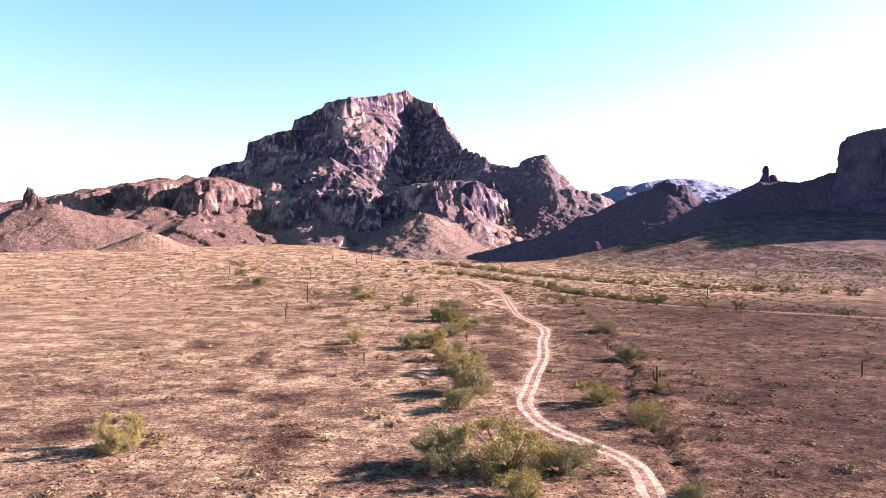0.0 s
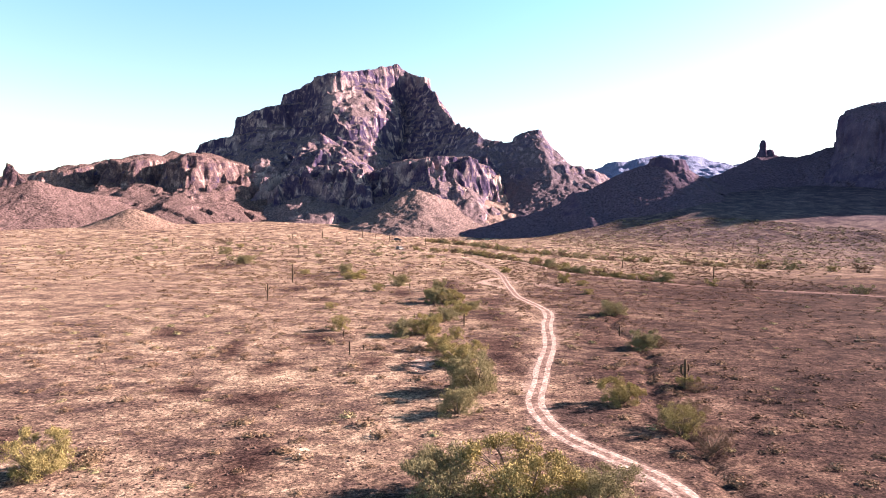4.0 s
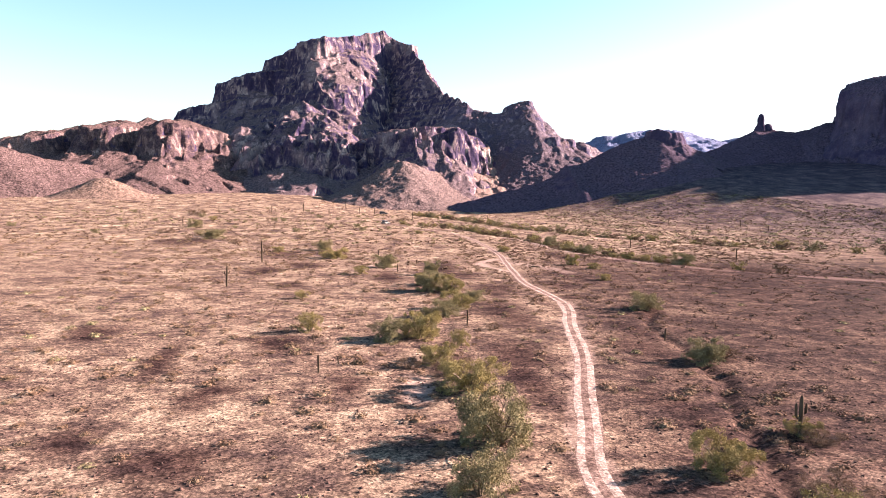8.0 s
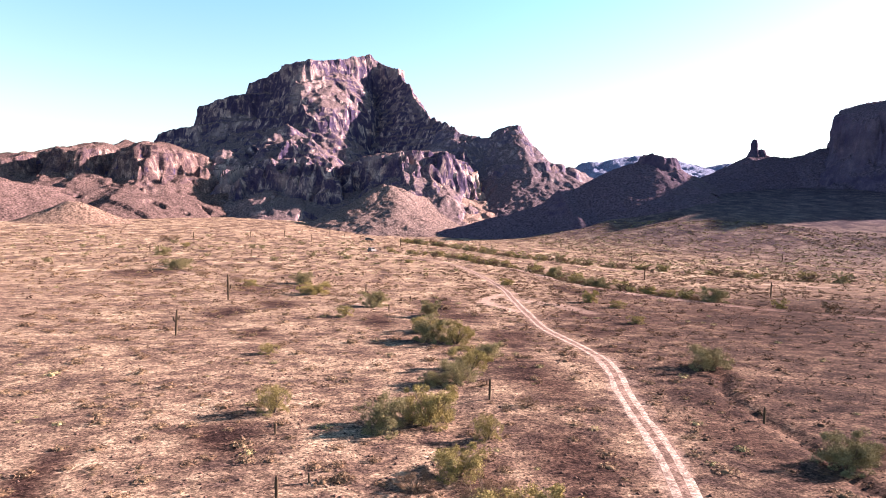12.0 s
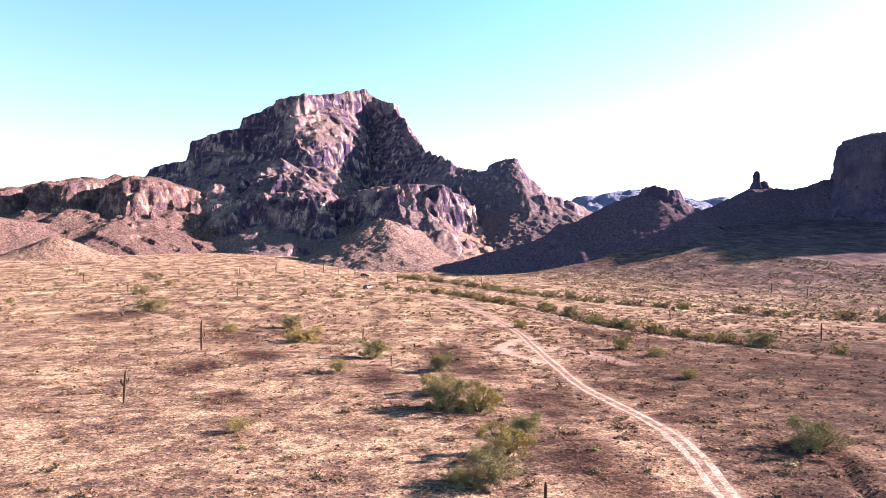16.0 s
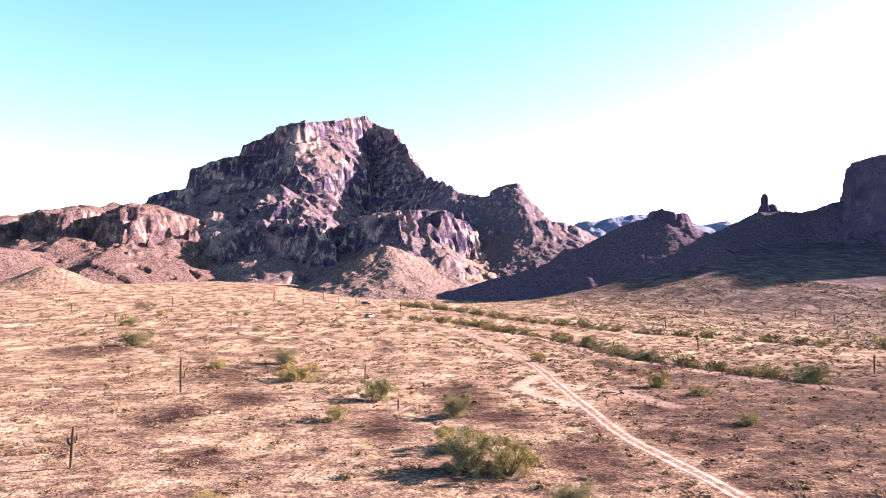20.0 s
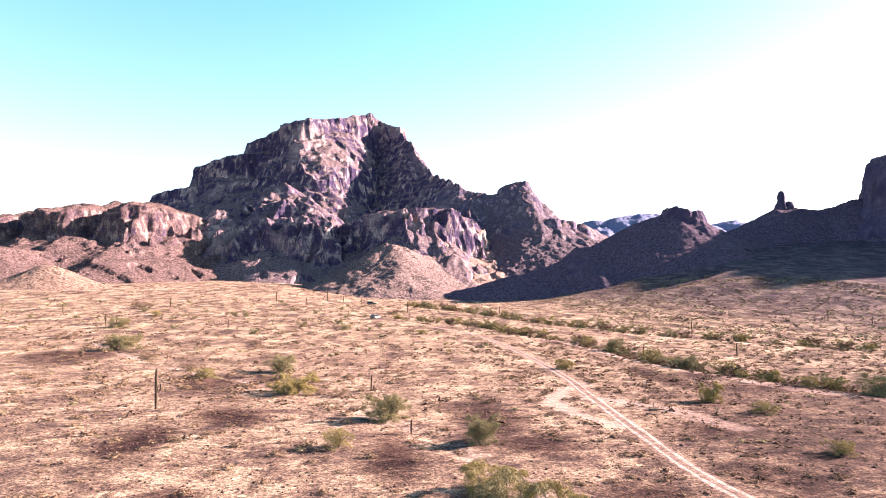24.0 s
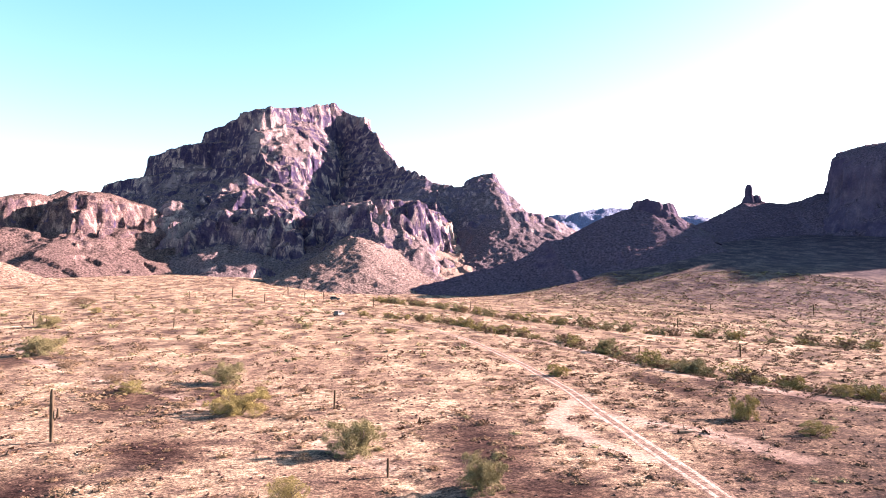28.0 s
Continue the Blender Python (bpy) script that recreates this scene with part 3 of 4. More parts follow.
def arete_height(x, y):
    line = [(62, 994, 219), (68, 966, 206), (79, 918, 173), (92, 874, 141), (106, 846, 131), (118, 812, 120), (122, 770, 104), (118, 735, 84)]
    return crest(x, y, line, 131, 1.5, 6, 300) + 6 * np.abs(fbm(x, y, 12, 2, 133)) + grain(x, y, 146, 1.3)


def mesa_height(x, y):
    return np.maximum(np.maximum(cap_height(x, y), shoulder_height(x, y)), np.maximum(foot_height(x, y), arete_height(x, y)))


def bench_left_height(x, y):
    outline = [(-420, 690), (-352, 716), (-346, 684), (-318, 678), (-270, 714), (-264, 684), (-240, 680), (-214, 712), (-208, 682), (-186, 680), (-158, 722), (-150, 770), (-170, 840), (-420, 840)]
    top = along(x, [(-420, 50), (-330, 62), (-306, 66), (-287, 72), (-265, 77), (-248, 73), (-236, 78), (-209, 78), (-194, 82), (-150, 78)])
    cliff = along(x, [(-320, 18), (-200, 32), (-160, 34)])
    h = tier(x, y, outline, top - 7, cliff, 201, 9, 0.48, 0.25, 0.6, 9, 34)
    return h + grain(x, y, 210, 0.9)


def bench_mid_height(x, y):
    outline = [(-160, 800), (-148, 752), (-122, 722), (-106, 728), (-86, 704), (-62, 708), (-46, 692), (-22, 694), (-6, 712), (2, 760), (10, 880), (-160, 900)]
    top = along(x, [(-160, 64), (-106, 60), (-80, 65), (-48, 68), (-17, 64), (5, 58)])
    h = tier(x, y, outline, top, along(x, [(-150, 32), (-50, 36), (0, 32)]), 221, 20, 0.46, 0.5, 0.8, 17, 30)
    return np.minimum(h, 122 + 6 * fbm(x, y, 40, 2, 225)) + grain(x, y, 230, 1.1)


def bench_right_height(x, y):
    outline = [(4, 800), (4, 715), (16, 682), (44, 672), (78, 676), (104, 688), (122, 712), (128, 760), (110, 820), (20, 850)]
    top = along(x, [(6, 68), (13, 72), (47, 76), (92, 78), (120, 68)])
    h = tier(x, y, outline, top, 36, 241, 14, 0.55, 0.08, 0.6, 14, 30)
    return np.minimum(h, 90) + grain(x, y, 250, 1.5)


def tuff_height(x, y):
    outline = [(38, 662), (50, 632), (62, 640), (76, 652), (92, 668), (108, 684), (124, 704), (132, 730), (60, 745), (34, 705)]
    top = along(x, [(40, 33), (50, 35), (76, 43), (108, 56), (126, 62)])
    h = tier(x, y, outline, top, along(x, [(50, 12), (78, 17), (122, 20)]), 261, 5, 0.6, 0.6, 0.4, 5, 22)
    return h + grain(x, y, 270, 1.3)


def cone_height(x, y):
    d = np.hypot((x - 32) * 1.1, (y - 602) * 0.95) * (1 + 0.12 * fbm(x, y, 40, 2, 281))
    h = 41 - 62 * (1 - np.exp(-np.maximum(d - 3, 0) / 84))
    rim = crest(x, y, [(18, 612, 38), (26, 604, 42), (42, 602, 39), (58, 616, 33), (72, 636, 30)], 283, 0.75, 3, 140)
    return np.maximum(h, rim) + grain(x, y, 285, 0.9) + 2.5 * fbm(x, y, 45, 3, 287)


def knoll_height(x, y):
    d = np.hypot((x + 188) * 0.8, y - 522)
    return 19 - 24 * (1 - np.exp(-np.maximum(d - 3, 0) ** 1.25 / 75)) + grain(x, y, 291, 0.5)


def spire_height(x, y):
    hill = crest(x, y, [(-430, 600, 20), (-330, 565, 30), (-300, 560, 40), (-280, 562, 42), (-255, 585, 34), (-225, 640, 30)], 301, 0.6, 4, 160)
    rock = crest(x, y, [(-302, 560, 50), (-298, 558, 56), (-293, 558, 54), (-288, 560, 46), (-282, 562, 42)], 305, 3.6, 0.8, 120)
    return np.maximum(hill, rock) + grain(x, y, 309, 0.8)


def spur_crest(x, y):
    h = crest(x, y, [(100, 800, 116), (117, 770, 112), (143, 762, 103), (167, 760, 111), (184, 760, 112), (197, 760, 95), (218, 760, 74), (246, 762, 74), (300, 785, 58), (380, 800, 40)], 311, 1.3, 8, 110)
    low = tier(x, y, [(150, 735), (182, 712), (214, 716), (232, 745), (230, 790), (150, 790)], 74, 8, 317, 10, 0.6)
    return np.maximum(h, low) + grain(x, y, 319, 1.5)


def knob_height(x, y):
    return tier(x, y, [(158, 768), (166, 756), (178, 754), (188, 762), (184, 784), (160, 788)], along(x, [(140, 106), (155, 111), (172, 118), (182, 119), (194, 114)]), 14, 315, 3, 0.95, 0, 0.7, 3.0) + grain(x, y, 318, 1.2)


def hill_slope(x, y):
    return crest(x, y, [(60, 520, 3), (87, 508, 11), (107, 505, 17), (127, 503, 22), (137, 503, 27), (143, 503, 32), (148, 503, 37), (157, 503, 37), (165, 503, 40), (172, 503, 44), (181, 503, 49), (204, 503, 58), (217, 503, 61), (235, 505, 60), (250, 508, 52), (272, 512, 45), (300, 525, 48)], 331, 0.62, 2.5, 400) + grain(x, y, 339, 0.6)


def crown_height(x, y):
    return tier(x, y, [(211, 501), (216, 496), (228, 495), (234, 500), (232, 510), (214, 510)], along(x, [(206, 61), (216, 65), (226, 62), (236, 63)]), 11, 335, 2, 0.8, 0, 0.5, 3, 14) + 1.5 * fbm(x, y, 7, 2, 336) + grain(x, y, 338, 1.2)


def ridge_height(x, y):
    return crest(x, y, [(262, 540, 46), (282, 545, 53), (304, 547, 62), (324, 550, 71), (342, 552, 73), (360, 548, 71), (378, 540, 77), (395, 530, 80)], 351, 0.55, 4, 400) + grain(x, y, 368, 1.0)


def block_height(x, y):
    # the out-of-view bump and forward outline are added to cast shade leftwards
    return tier(x, y, [(371, 490), (373, 474), (382, 461), (398, 453), (432, 446), (450, 424), (470, 396), (490, 374), (560, 350), (680, 335), (760, 520), (640, 620), (490, 600), (424, 556), (382, 518)], along(x, [(351, 82), (366, 93), (373, 95), (381, 102), (389, 108), (400, 112), (430, 111), (470, 116), (760, 126)]) + 30 * step(486, 508, x) * step(378, 412, y) * (1 - step(540, 570, y)), along(x, [(356, 34), (372, 37), (410, 38)]), 361, 4, 0.72, 0, 0.24) + grain(x, y, 369, 1.1)


def spur_height(x, y):
    return np.maximum(spur_crest(x, y), knob_height(x, y))


def hill_height(x, y):
    return np.maximum(hill_slope(x, y), crown_height(x, y))


def butte_height(x, y):
    return np.maximum(ridge_height(x, y), block_height(x, y))


bench_left = relief("rock_bench", -430, -110, 560, 850, 1.15, bench_left_height, ROCK_RED, "long low bench of reddish cliffs above scree slopes", "cliff bench", cliff="fluted reddish cliff face")
bench_mid = relief("rock_bench", -210, 60, 560, 900, 1.15, bench_mid_height, ROCK, "scalloped dark cliff bench with a scrubby top below the mesa", "cliff bench", cliff="dark scalloped cliff face")
bench_right = relief("rock_bench", -60, 200, 570, 860, 1.15, bench_right_height, ROCK, "broken dark rock bench above a pale cliff", "cliff bench", cliff="broken dark cliff face")


def core_height(x, y):
    h = foot_height(x, y)
    for g in (cap_height, shoulder_height, arete_height, bench_left_height, bench_mid_height, bench_right_height, spur_height):
        h = np.maximum(h, g(x, y))
    return h - 2.8


mesa = relief("mesa", -440, 430, 540, 1260, 2.4, core_height, ROCK, "tall stepped mesa of brown banded rock with sunlit cliffs", "mountain")
relief("massif", -300, 240, 640, 1078, 1.15, mesa_height, ROCK, "sunlit stepped buttress under a sheer banded cap", "", mesa, core_height)
relief("pale_cliff", -20, 180, 560, 745, 1.0, tuff_height, TUFF, "pale cream tuff cliff at the foot of the mesa", "cliff")
relief("cone_hill", -150, 160, 410, 690, 1.0, cone_height, SCREE, "rounded reddish scree hill in front of the pale cliff", "hill")
relief("knoll", -270, -110, 450, 600, 0.9, knoll_height, TAN, "small bare tan knoll at the foot of the cliffs", "hill")
relief("spire_hill", -450, -150, 450, 680, 1.0, spire_height, ROCK_RED, "reddish scree hill topped by a stubby rock spire", "hill")
relief("mountain_spur", 40, 420, 540, 900, 1.1, spur_height, ROCK_HALF_SHADED, "shaded rocky spur with a rounded knob on its crest", "mountain", cliff="steep rocky face")
hill = relief("dark_hill", 0, 330, 340, 650, 0.9, hill_slope, ROCK_SHADED, "shaded scree hill with a jagged rocky crown", "hill")
relief("crown", 190, 255, 475, 530, 0.7, crown_height, ROCK_SHADED, "", "", hill, hill_slope, 3.0)
butte = relief("butte", 220, 760, 290, 680, 1.6, block_height, ROCK_SHADED, "dark flat-topped butte with a ridge, lying in shade", "mountain", cliff="sheer shaded cliff face")
relief("ridge", 220, 430, 380, 660, 1.1, ridge_height, ROCK_SHADED, "", "", butte, block_height)


def pillar(prof, dx, seed):
    n = 14
    loops, v, f = 0, [], []
    for z, r in prof:
        for k in range(n):
            q = r * (1 + 0.25 * noise.noise((k * 0.9, z * 0.35, seed)))
            v.append((dx + math.cos(6.2832 * k / n) * q, math.sin(6.2832 * k / n) * q, z))
    for k in range(len(prof) - 1):
        f += [(k * n + j, k * n + (j + 1) % n, (k + 1) * n + (j + 1) % n, (k + 1) * n + j) for j in range(n)]
    return mesh_of("rock_pinnacle", v, f, ROCK_SHADED)


pinnacle = tagged(new("rock_pinnacle", pillar([(0, 5.2), (3, 4.4), (5.5, 3.1), (7.5, 2.5), (9, 2.7), (11, 2.6), (13, 2.3), (14.4, 1.6), (15, 0.3)], 0, 3)), "dark finger of rock standing on the ridge crest", "rock pinnacle")
pinnacle.location = (333.5, 554, 71.0)
part("boulder", pillar([(-1, 4.5), (2, 4.2), (4.4, 3.4), (6.2, 2.6), (7, 0.4)], 6.5, 8), pinnacle, "lower rock block leaning on it")


def far_range(name, points, y, depth, seed, label):
    def height(x, yy):
        h = crest(x, yy, [(a, y, b) for a, b in points], seed, 0.5, 25, 260)
        cap = along(x, points)
        return np.maximum(h, tier(x, yy, [(points[0][0], y), (points[len(points) // 2][0], y - 18), (points[-1][0], y), (points[-1][0], y + 80), (points[0][0], y + 80)], cap, 45, seed + 4, 14, 0.5)) + grain(x, yy, seed + 8, 2.5)
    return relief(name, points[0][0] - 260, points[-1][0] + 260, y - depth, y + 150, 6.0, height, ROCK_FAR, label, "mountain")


far_range("distant_ridge", [(520, 120), (653, 165), (690, 186), (726, 184), (773, 200), (865, 211), (960, 205)], 1900, 420, 501, "far flat-topped ridge beyond the pass, tinted with blue haze")
far_range("distant_ridge", [(930, 150), (1030, 196), (1060, 190), (1097, 178), (1162, 202), (1230, 190)], 1950, 420, 521, "far low ridge beyond the pass, tinted with blue haze")

# ---------------------------------------------------------------- scrub, stones and boulders
rng = np.random.default_rng(5)


MOUND = [(math.cos(k * 1.0472) * q, math.sin(k * 1.0472) * q, h) for q, h in ((0.95, -0.12), (0.72, 0.5)) for k in range(6)] + [(0, 0, 0.8)]
MOUND_FACES = [t for k in range(6) for t in ((k, (k + 1) % 6, 6 + (k + 1) % 6), (k, 6 + (k + 1) % 6, 6 + k), (6 + k, 6 + (k + 1) % 6, 12))]


def tufts(x, y, z, r, blades, low=0.4, high=0.75):
    """Many low tufts: a lumpy mound of twigs each, with loose leaves round it."""
    n = len(x)
    a = rng.uniform(0, 2 * math.pi, (n, blades))
    rad = np.sqrt(rng.uniform(0.0, 1, (n, blades)))
    hz = rng.uniform(0.25, 1.0, (n, blades)) * np.sqrt(1.1 - rad ** 2)
    c = np.stack([np.cos(a) * rad, np.sin(a) * rad, hz], -1)
    tri = rng.normal(0, 0.11 if blades > 40 else (0.2 if blades > 20 else 0.3), (n, blades, 3, 3))
    squat = rng.uniform(low, high, n)
    size = np.stack([r, r, r * squat], -1)[:, None, :]
    place = np.stack([x, y, z], -1)[:, None, :]
    v = ((c[:, :, None, :] + tri).reshape(n, -1, 3)) * size
    v[..., 2] = np.maximum(v[..., 2], -0.05)
    if blades < 20:
        return (v + place).reshape(-1, 3), np.arange(n * blades * 3).reshape(-1, 3)
    core = np.array(MOUND)[None] * rng.uniform(0.6, 1.0, (n, 13, 1)) * 0.62 * size
    v = np.concatenate([(v + place).reshape(-1, 3), (core + place).reshape(-1, 3)])
    f = np.arange(n * blades * 3).reshape(-1, 3)
    g = n * blades * 3 + (np.arange(n)[:, None, None] * 13 + np.array(MOUND_FACES)[None]).reshape(-1, 3)
    return v, np.concatenate([f, g])


def clear_of_trail(x, y, gap):
    d, _ = line_distance(x, y, [(a, b, 0) for a, b in TRACK])
    d2, _ = line_distance(x, y, DUST_LOOP)
    return (d > gap) & (d2 > 1.0)


def scatter(n, x0, x1, y0, y1, seed, power=1.0):
    x, y = rng.uniform(x0, x1, n), rng.uniform(y0, y1, n)
    keep = (fbm(x, y, 22, 3, seed) * 0.5 + 0.55 > rng.uniform(0, 1, n) ** power) & clear_of_trail(x, y, 1.7)
    return x[keep], y[keep]


def scrub(name, n, area, r0, r1, blades, mat, seed, label):
    x, y = scatter(n, *area, seed)
    r = r0 + (r1 - r0) * rng.uniform(0, 1, len(x)) ** 1.6
    bare = scree_shade_layer(x, y) > 0.66            # none on the rubble under the hills, where shade is painted
    x, y, r = x[~bare], y[~bare], r[~bare]
    v, f = tufts(x, y, ground_z(x, y), r, blades)
    return tagged(new(name, mesh_of(name, v, f, mat)), label, "scrub", kind="stuff")


scrub("low_scrub", 1400, (-45, 30, 18, 185), 0.2, 0.8, 120, LEAF_TAN, 601, "low dry tan bursage tufts over the gravel plain")
scrub("low_scrub", 2000, (-45, 38, 18, 185), 0.2, 0.75, 120, LEAF_DRY, 607, "low dry brown bursage tufts over the gravel plain")
scrub("low_scrub", 2200, (-100, 130, 165, 230), 0.3, 0.85, 34, LEAF_TAN, 602, "low dry tan bursage tufts over the gravel plain")
scrub("low_scrub", 5200, (24, 110, 50, 230), 0.22, 0.7, 60, LEAF_BROWN, 608, "low dry brown bursage tufts on the stonier ground beyond the trail")
scrub("low_scrub", 450, (-75, 110, 18, 190), 0.25, 0.7, 100, LEAF_GREEN, 605, "low olive creosote tufts over the gravel plain")
scrub("far_scrub", 4500, (-170, 240, 215, 400), 0.4, 1.0, 14, LEAF_TAN, 611, "low dry scrub tufts over the farther plain")
scrub("far_scrub", 1800, (-170, 240, 205, 400), 0.4, 1.1, 16, LEAF_GREEN, 613, "low green scrub tufts over the farther plain")
scrub("far_scrub", 3600, (-170, 110, 140, 340), 0.3, 0.75, 14, LEAF_BROWN, 617, "low brown scrub tufts over the farther plain")
scrub("far_scrub", 7000, (-330, 300, 380, 600), 0.4, 1.2, 10, LEAF_DRY, 621, "low dry scrub tufts near the mountain foot")

HEIGHTS = (cap_height, shoulder_height, foot_height, bench_left_height, bench_mid_height, bench_right_height, tuff_height, cone_height, knoll_height, spire_height, spur_height, hill_height, butte_height)


def slope_scrub(name, n, area, r0, r1, blades, mat, label):
    x, y = rng.uniform(area[0], area[1], n), rng.uniform(area[2], area[3], n)

    def surface(a, b):
        h = ground_z(a, b)
        for g in HEIGHTS:
            h = np.maximum(h, g(a, b))
        return h
    z = surface(x, y)
    steep = np.hypot(surface(x + 1.5, y) - z, surface(x, y + 1.5) - z) / 1.5
    ok = (steep < 0.95) & (z > ground_z(x, y) + 0.3)
    r = r0 + (r1 - r0) * rng.uniform(0, 1, ok.sum()) ** 2
    v, f = tufts(x[ok], y[ok], z[ok] - 0.1, r, blades)
    return tagged(new(name, mesh_of(name, v, f, mat)), label, "scrub", kind="stuff")


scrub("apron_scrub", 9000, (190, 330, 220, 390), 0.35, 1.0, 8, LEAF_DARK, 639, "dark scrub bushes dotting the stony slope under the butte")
scrub("apron_scrub", 22000, (100, 430, 200, 450), 0.3, 0.9, 8, LEAF_DRY, 631, "brown scrub bushes dotting the rising slope")
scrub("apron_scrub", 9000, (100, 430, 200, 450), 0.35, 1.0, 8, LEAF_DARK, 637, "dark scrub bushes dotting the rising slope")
scrub("apron_scrub", 6000, (100, 430, 200, 450), 0.5, 1.3, 10, LEAF_GREEN, 641, "pale green bushes dotting the rising slope")
slope_scrub("slope_scrub", 60000, (-380, 400, 340, 960), 0.3, 1.0, 8, LEAF_DARK, "creosote bushes dotted over the scree slopes, coloured dark as in shade")


def stones(name, n, area, r0, r1, mat, label):
    x, y = rng.uniform(area[0], area[1], n), rng.uniform(area[2], area[3], n)
    keep = (fbm(x, y, 16, 3, 641) * 0.6 + 0.5 > rng.uniform(0, 1, n)) & clear_of_trail(x, y, 1.2)
    x, y = x[keep], y[keep]
    n = len(x)
    r = r0 + (r1 - r0) * rng.uniform(0, 1, n) ** 3
    z = ground_z(x, y)
    base = np.array([(1, 0, 0), (0, 1, 0), (-1, 0, 0), (0, -1, 0), (0.2, 0.1, 0.8), (0, 0, -0.4)])
    a = rng.uniform(0, 6.28, n)
    v = base[None] * rng.uniform(0.6, 1.2, (n, 6, 3))
    c, s = np.cos(a)[:, None], np.sin(a)[:, None]
    v = np.stack([v[..., 0] * c - v[..., 1] * s, v[..., 0] * s + v[..., 1] * c, v[..., 2]], -1) * r[:, None, None]
    v = v + np.stack([x, y, z], -1)[:, None, :]
    t = np.array([(0, 1, 4), (1, 2, 4), (2, 3, 4), (3, 0, 4), (1, 0, 5), (2, 1, 5), (3, 2, 5), (0, 3, 5)])
    f = (np.arange(n)[:, None, None] * 6 + t[None]).reshape(-1, 3)
    return tagged(new(name, mesh_of(name, v.reshape(-1, 3), f, mat)), label, "stones", kind="stuff")


stones("loose_stones", 44000, (-30, 50, 25, 135), 0.035, 0.17, STONE, "loose brown stones strewn over the plain")
stones("loose_stones", 14000, (-40, 70, 130, 215), 0.06, 0.24, STONE, "loose brown stones strewn over the plain")


# ---------------------------------------------------------------- shrubs
def tube(points, radii, sides=5):
    v, f = [], []
    for k, (p, r) in enumerate(zip(points, radii)):
        d = (points[min(k + 1, len(points) - 1)] - points[max(k - 1, 0)]).normalized()
        a = d.orthogonal().normalized()
        b = d.cross(a)
        v += [tuple(p + (a * math.cos(6.2832 * j / sides) + b * math.sin(6.2832 * j / sides)) * r) for j in range(sides)]
        if k:
            o = len(v) - 2 * sides
            f += [(o + j, o + (j + 1) % sides, o + sides + (j + 1) % sides, o + sides + j) for j in range(sides)]
    return v, f


def shrub(name, seed, leaf, label, stems=7, clumps=46, leaves=46, spread_out=0.85, bare=0.04, leaf_size=0.031):
    """A desert shrub of unit half-width and unit height: stems from the root, and a loose crown of leaf clumps."""
    r = random.Random(seed)
    g = np.random.default_rng(seed)
    root = new(name)
    tagged(root, label, "desert shrub")
    ends = []
    wood_v, wood_f = [], []
    for k in range(stems):
        a = 6.2832 * (k + r.uniform(-0.3, 0.3)) / stems
        out = r.uniform(0.35, spread_out)
        tip = Vector((math.cos(a) * out, math.sin(a) * out, r.uniform(0.55, 0.92)))
        mid = tip * 0.5 + Vector((r.uniform(-0.1, 0.1), r.uniform(-0.1, 0.1), -0.04))
        base = Vector((math.cos(a) * 0.05, math.sin(a) * 0.05, -0.05))
        lines = [[base, mid, tip]]
        ends.append(tip)
        for j in range(3):
            q = mid.lerp(tip, r.uniform(0.0, 0.7))
            e = q + Vector((r.uniform(-0.42, 0.42), r.uniform(-0.42, 0.42), r.uniform(0.02, 0.32)))
            lines.append([q, q.lerp(e, 0.5) + Vector((0, 0, 0.03)), e])
            ends.append(e)
        ends.append(mid + Vector((0, 0, -0.05)))
        ends.append(tip * 0.62 + Vector((math.cos(a) * 0.3, math.sin(a) * 0.3, -0.3)))
        for j, pts in enumerate(lines):
            v, f = tube(pts, (0.034, 0.022, 0.006) if j == 0 else (0.014, 0.01, 0.004), 4)
            wood_f += [tuple(i + len(wood_v) for i in q) for q in f]
            wood_v += v
    part("trunk", mesh_of("trunk", wood_v, wood_f, BARK, True), root, "grey twiggy stems")
    centres = np.array([tuple(e) for e in ends])
    pick = g.integers(0, len(centres), clumps)
    c = centres[pick] + g.normal(0, 0.09, (clumps, 3))
    c[:, 2] = np.clip(c[:, 2], bare, 1.0)
    size = g.uniform(0.1, 0.24, clumps)
    # each clump is a ragged ball of leaves, densest near its skin
    way = g.normal(0, 1, (clumps, leaves, 3))
    way /= np.linalg.norm(way, axis=2)[..., None]
    far = g.uniform(0.12, 1, (clumps, leaves, 1)) ** 0.45 * (1 + 0.22 * g.normal(0, 1, (clumps, leaves, 1)) * (g.uniform(0, 1, (clumps, leaves, 1)) < 0.3))
    p = c[:, None, :] + way * far * size[:, None, None] * np.array([1, 1, 0.85])
    p[..., 2] = np.maximum(p[..., 2], 0.02)
    p = p.reshape(-1, 3)
    tri = g.normal(0, leaf_size * 0.6, (len(p), 3, 3))
    v = (p[:, None, :] + tri).reshape(-1, 3)
    part("crown", mesh_of("crown", v, np.arange(len(v)).reshape(-1, 3), leaf), root)
    return root


def plant(root, spots, seed, group):
    """Copies of a shrub at (x, y, width, height), turned at random."""
    r = random.Random(seed)
    root["group"] = group
    places = []
    for x, y, w, h in spots:
        w, h = w * 1.18, h * 1.1
        z = float(ground_z(x, y))
        places.append(Matrix.Translation((x, y, z - 0.05)) @ Matrix.Rotation(r.uniform(0, 6.28), 4, "Z") @ Matrix.Diagonal((w / 2, w / 2, h * 0.74, 1)))
    for m in places[1:]:
        copy_thing(root, m)
    root.matrix_basis = places[0]


palo_verde = shrub("palo_verde", 3, LEAF_OLIVE, "yellow-green palo verde bush with a loose airy crown", 9, 120, 230, 0.85, 0.04, 0.024)
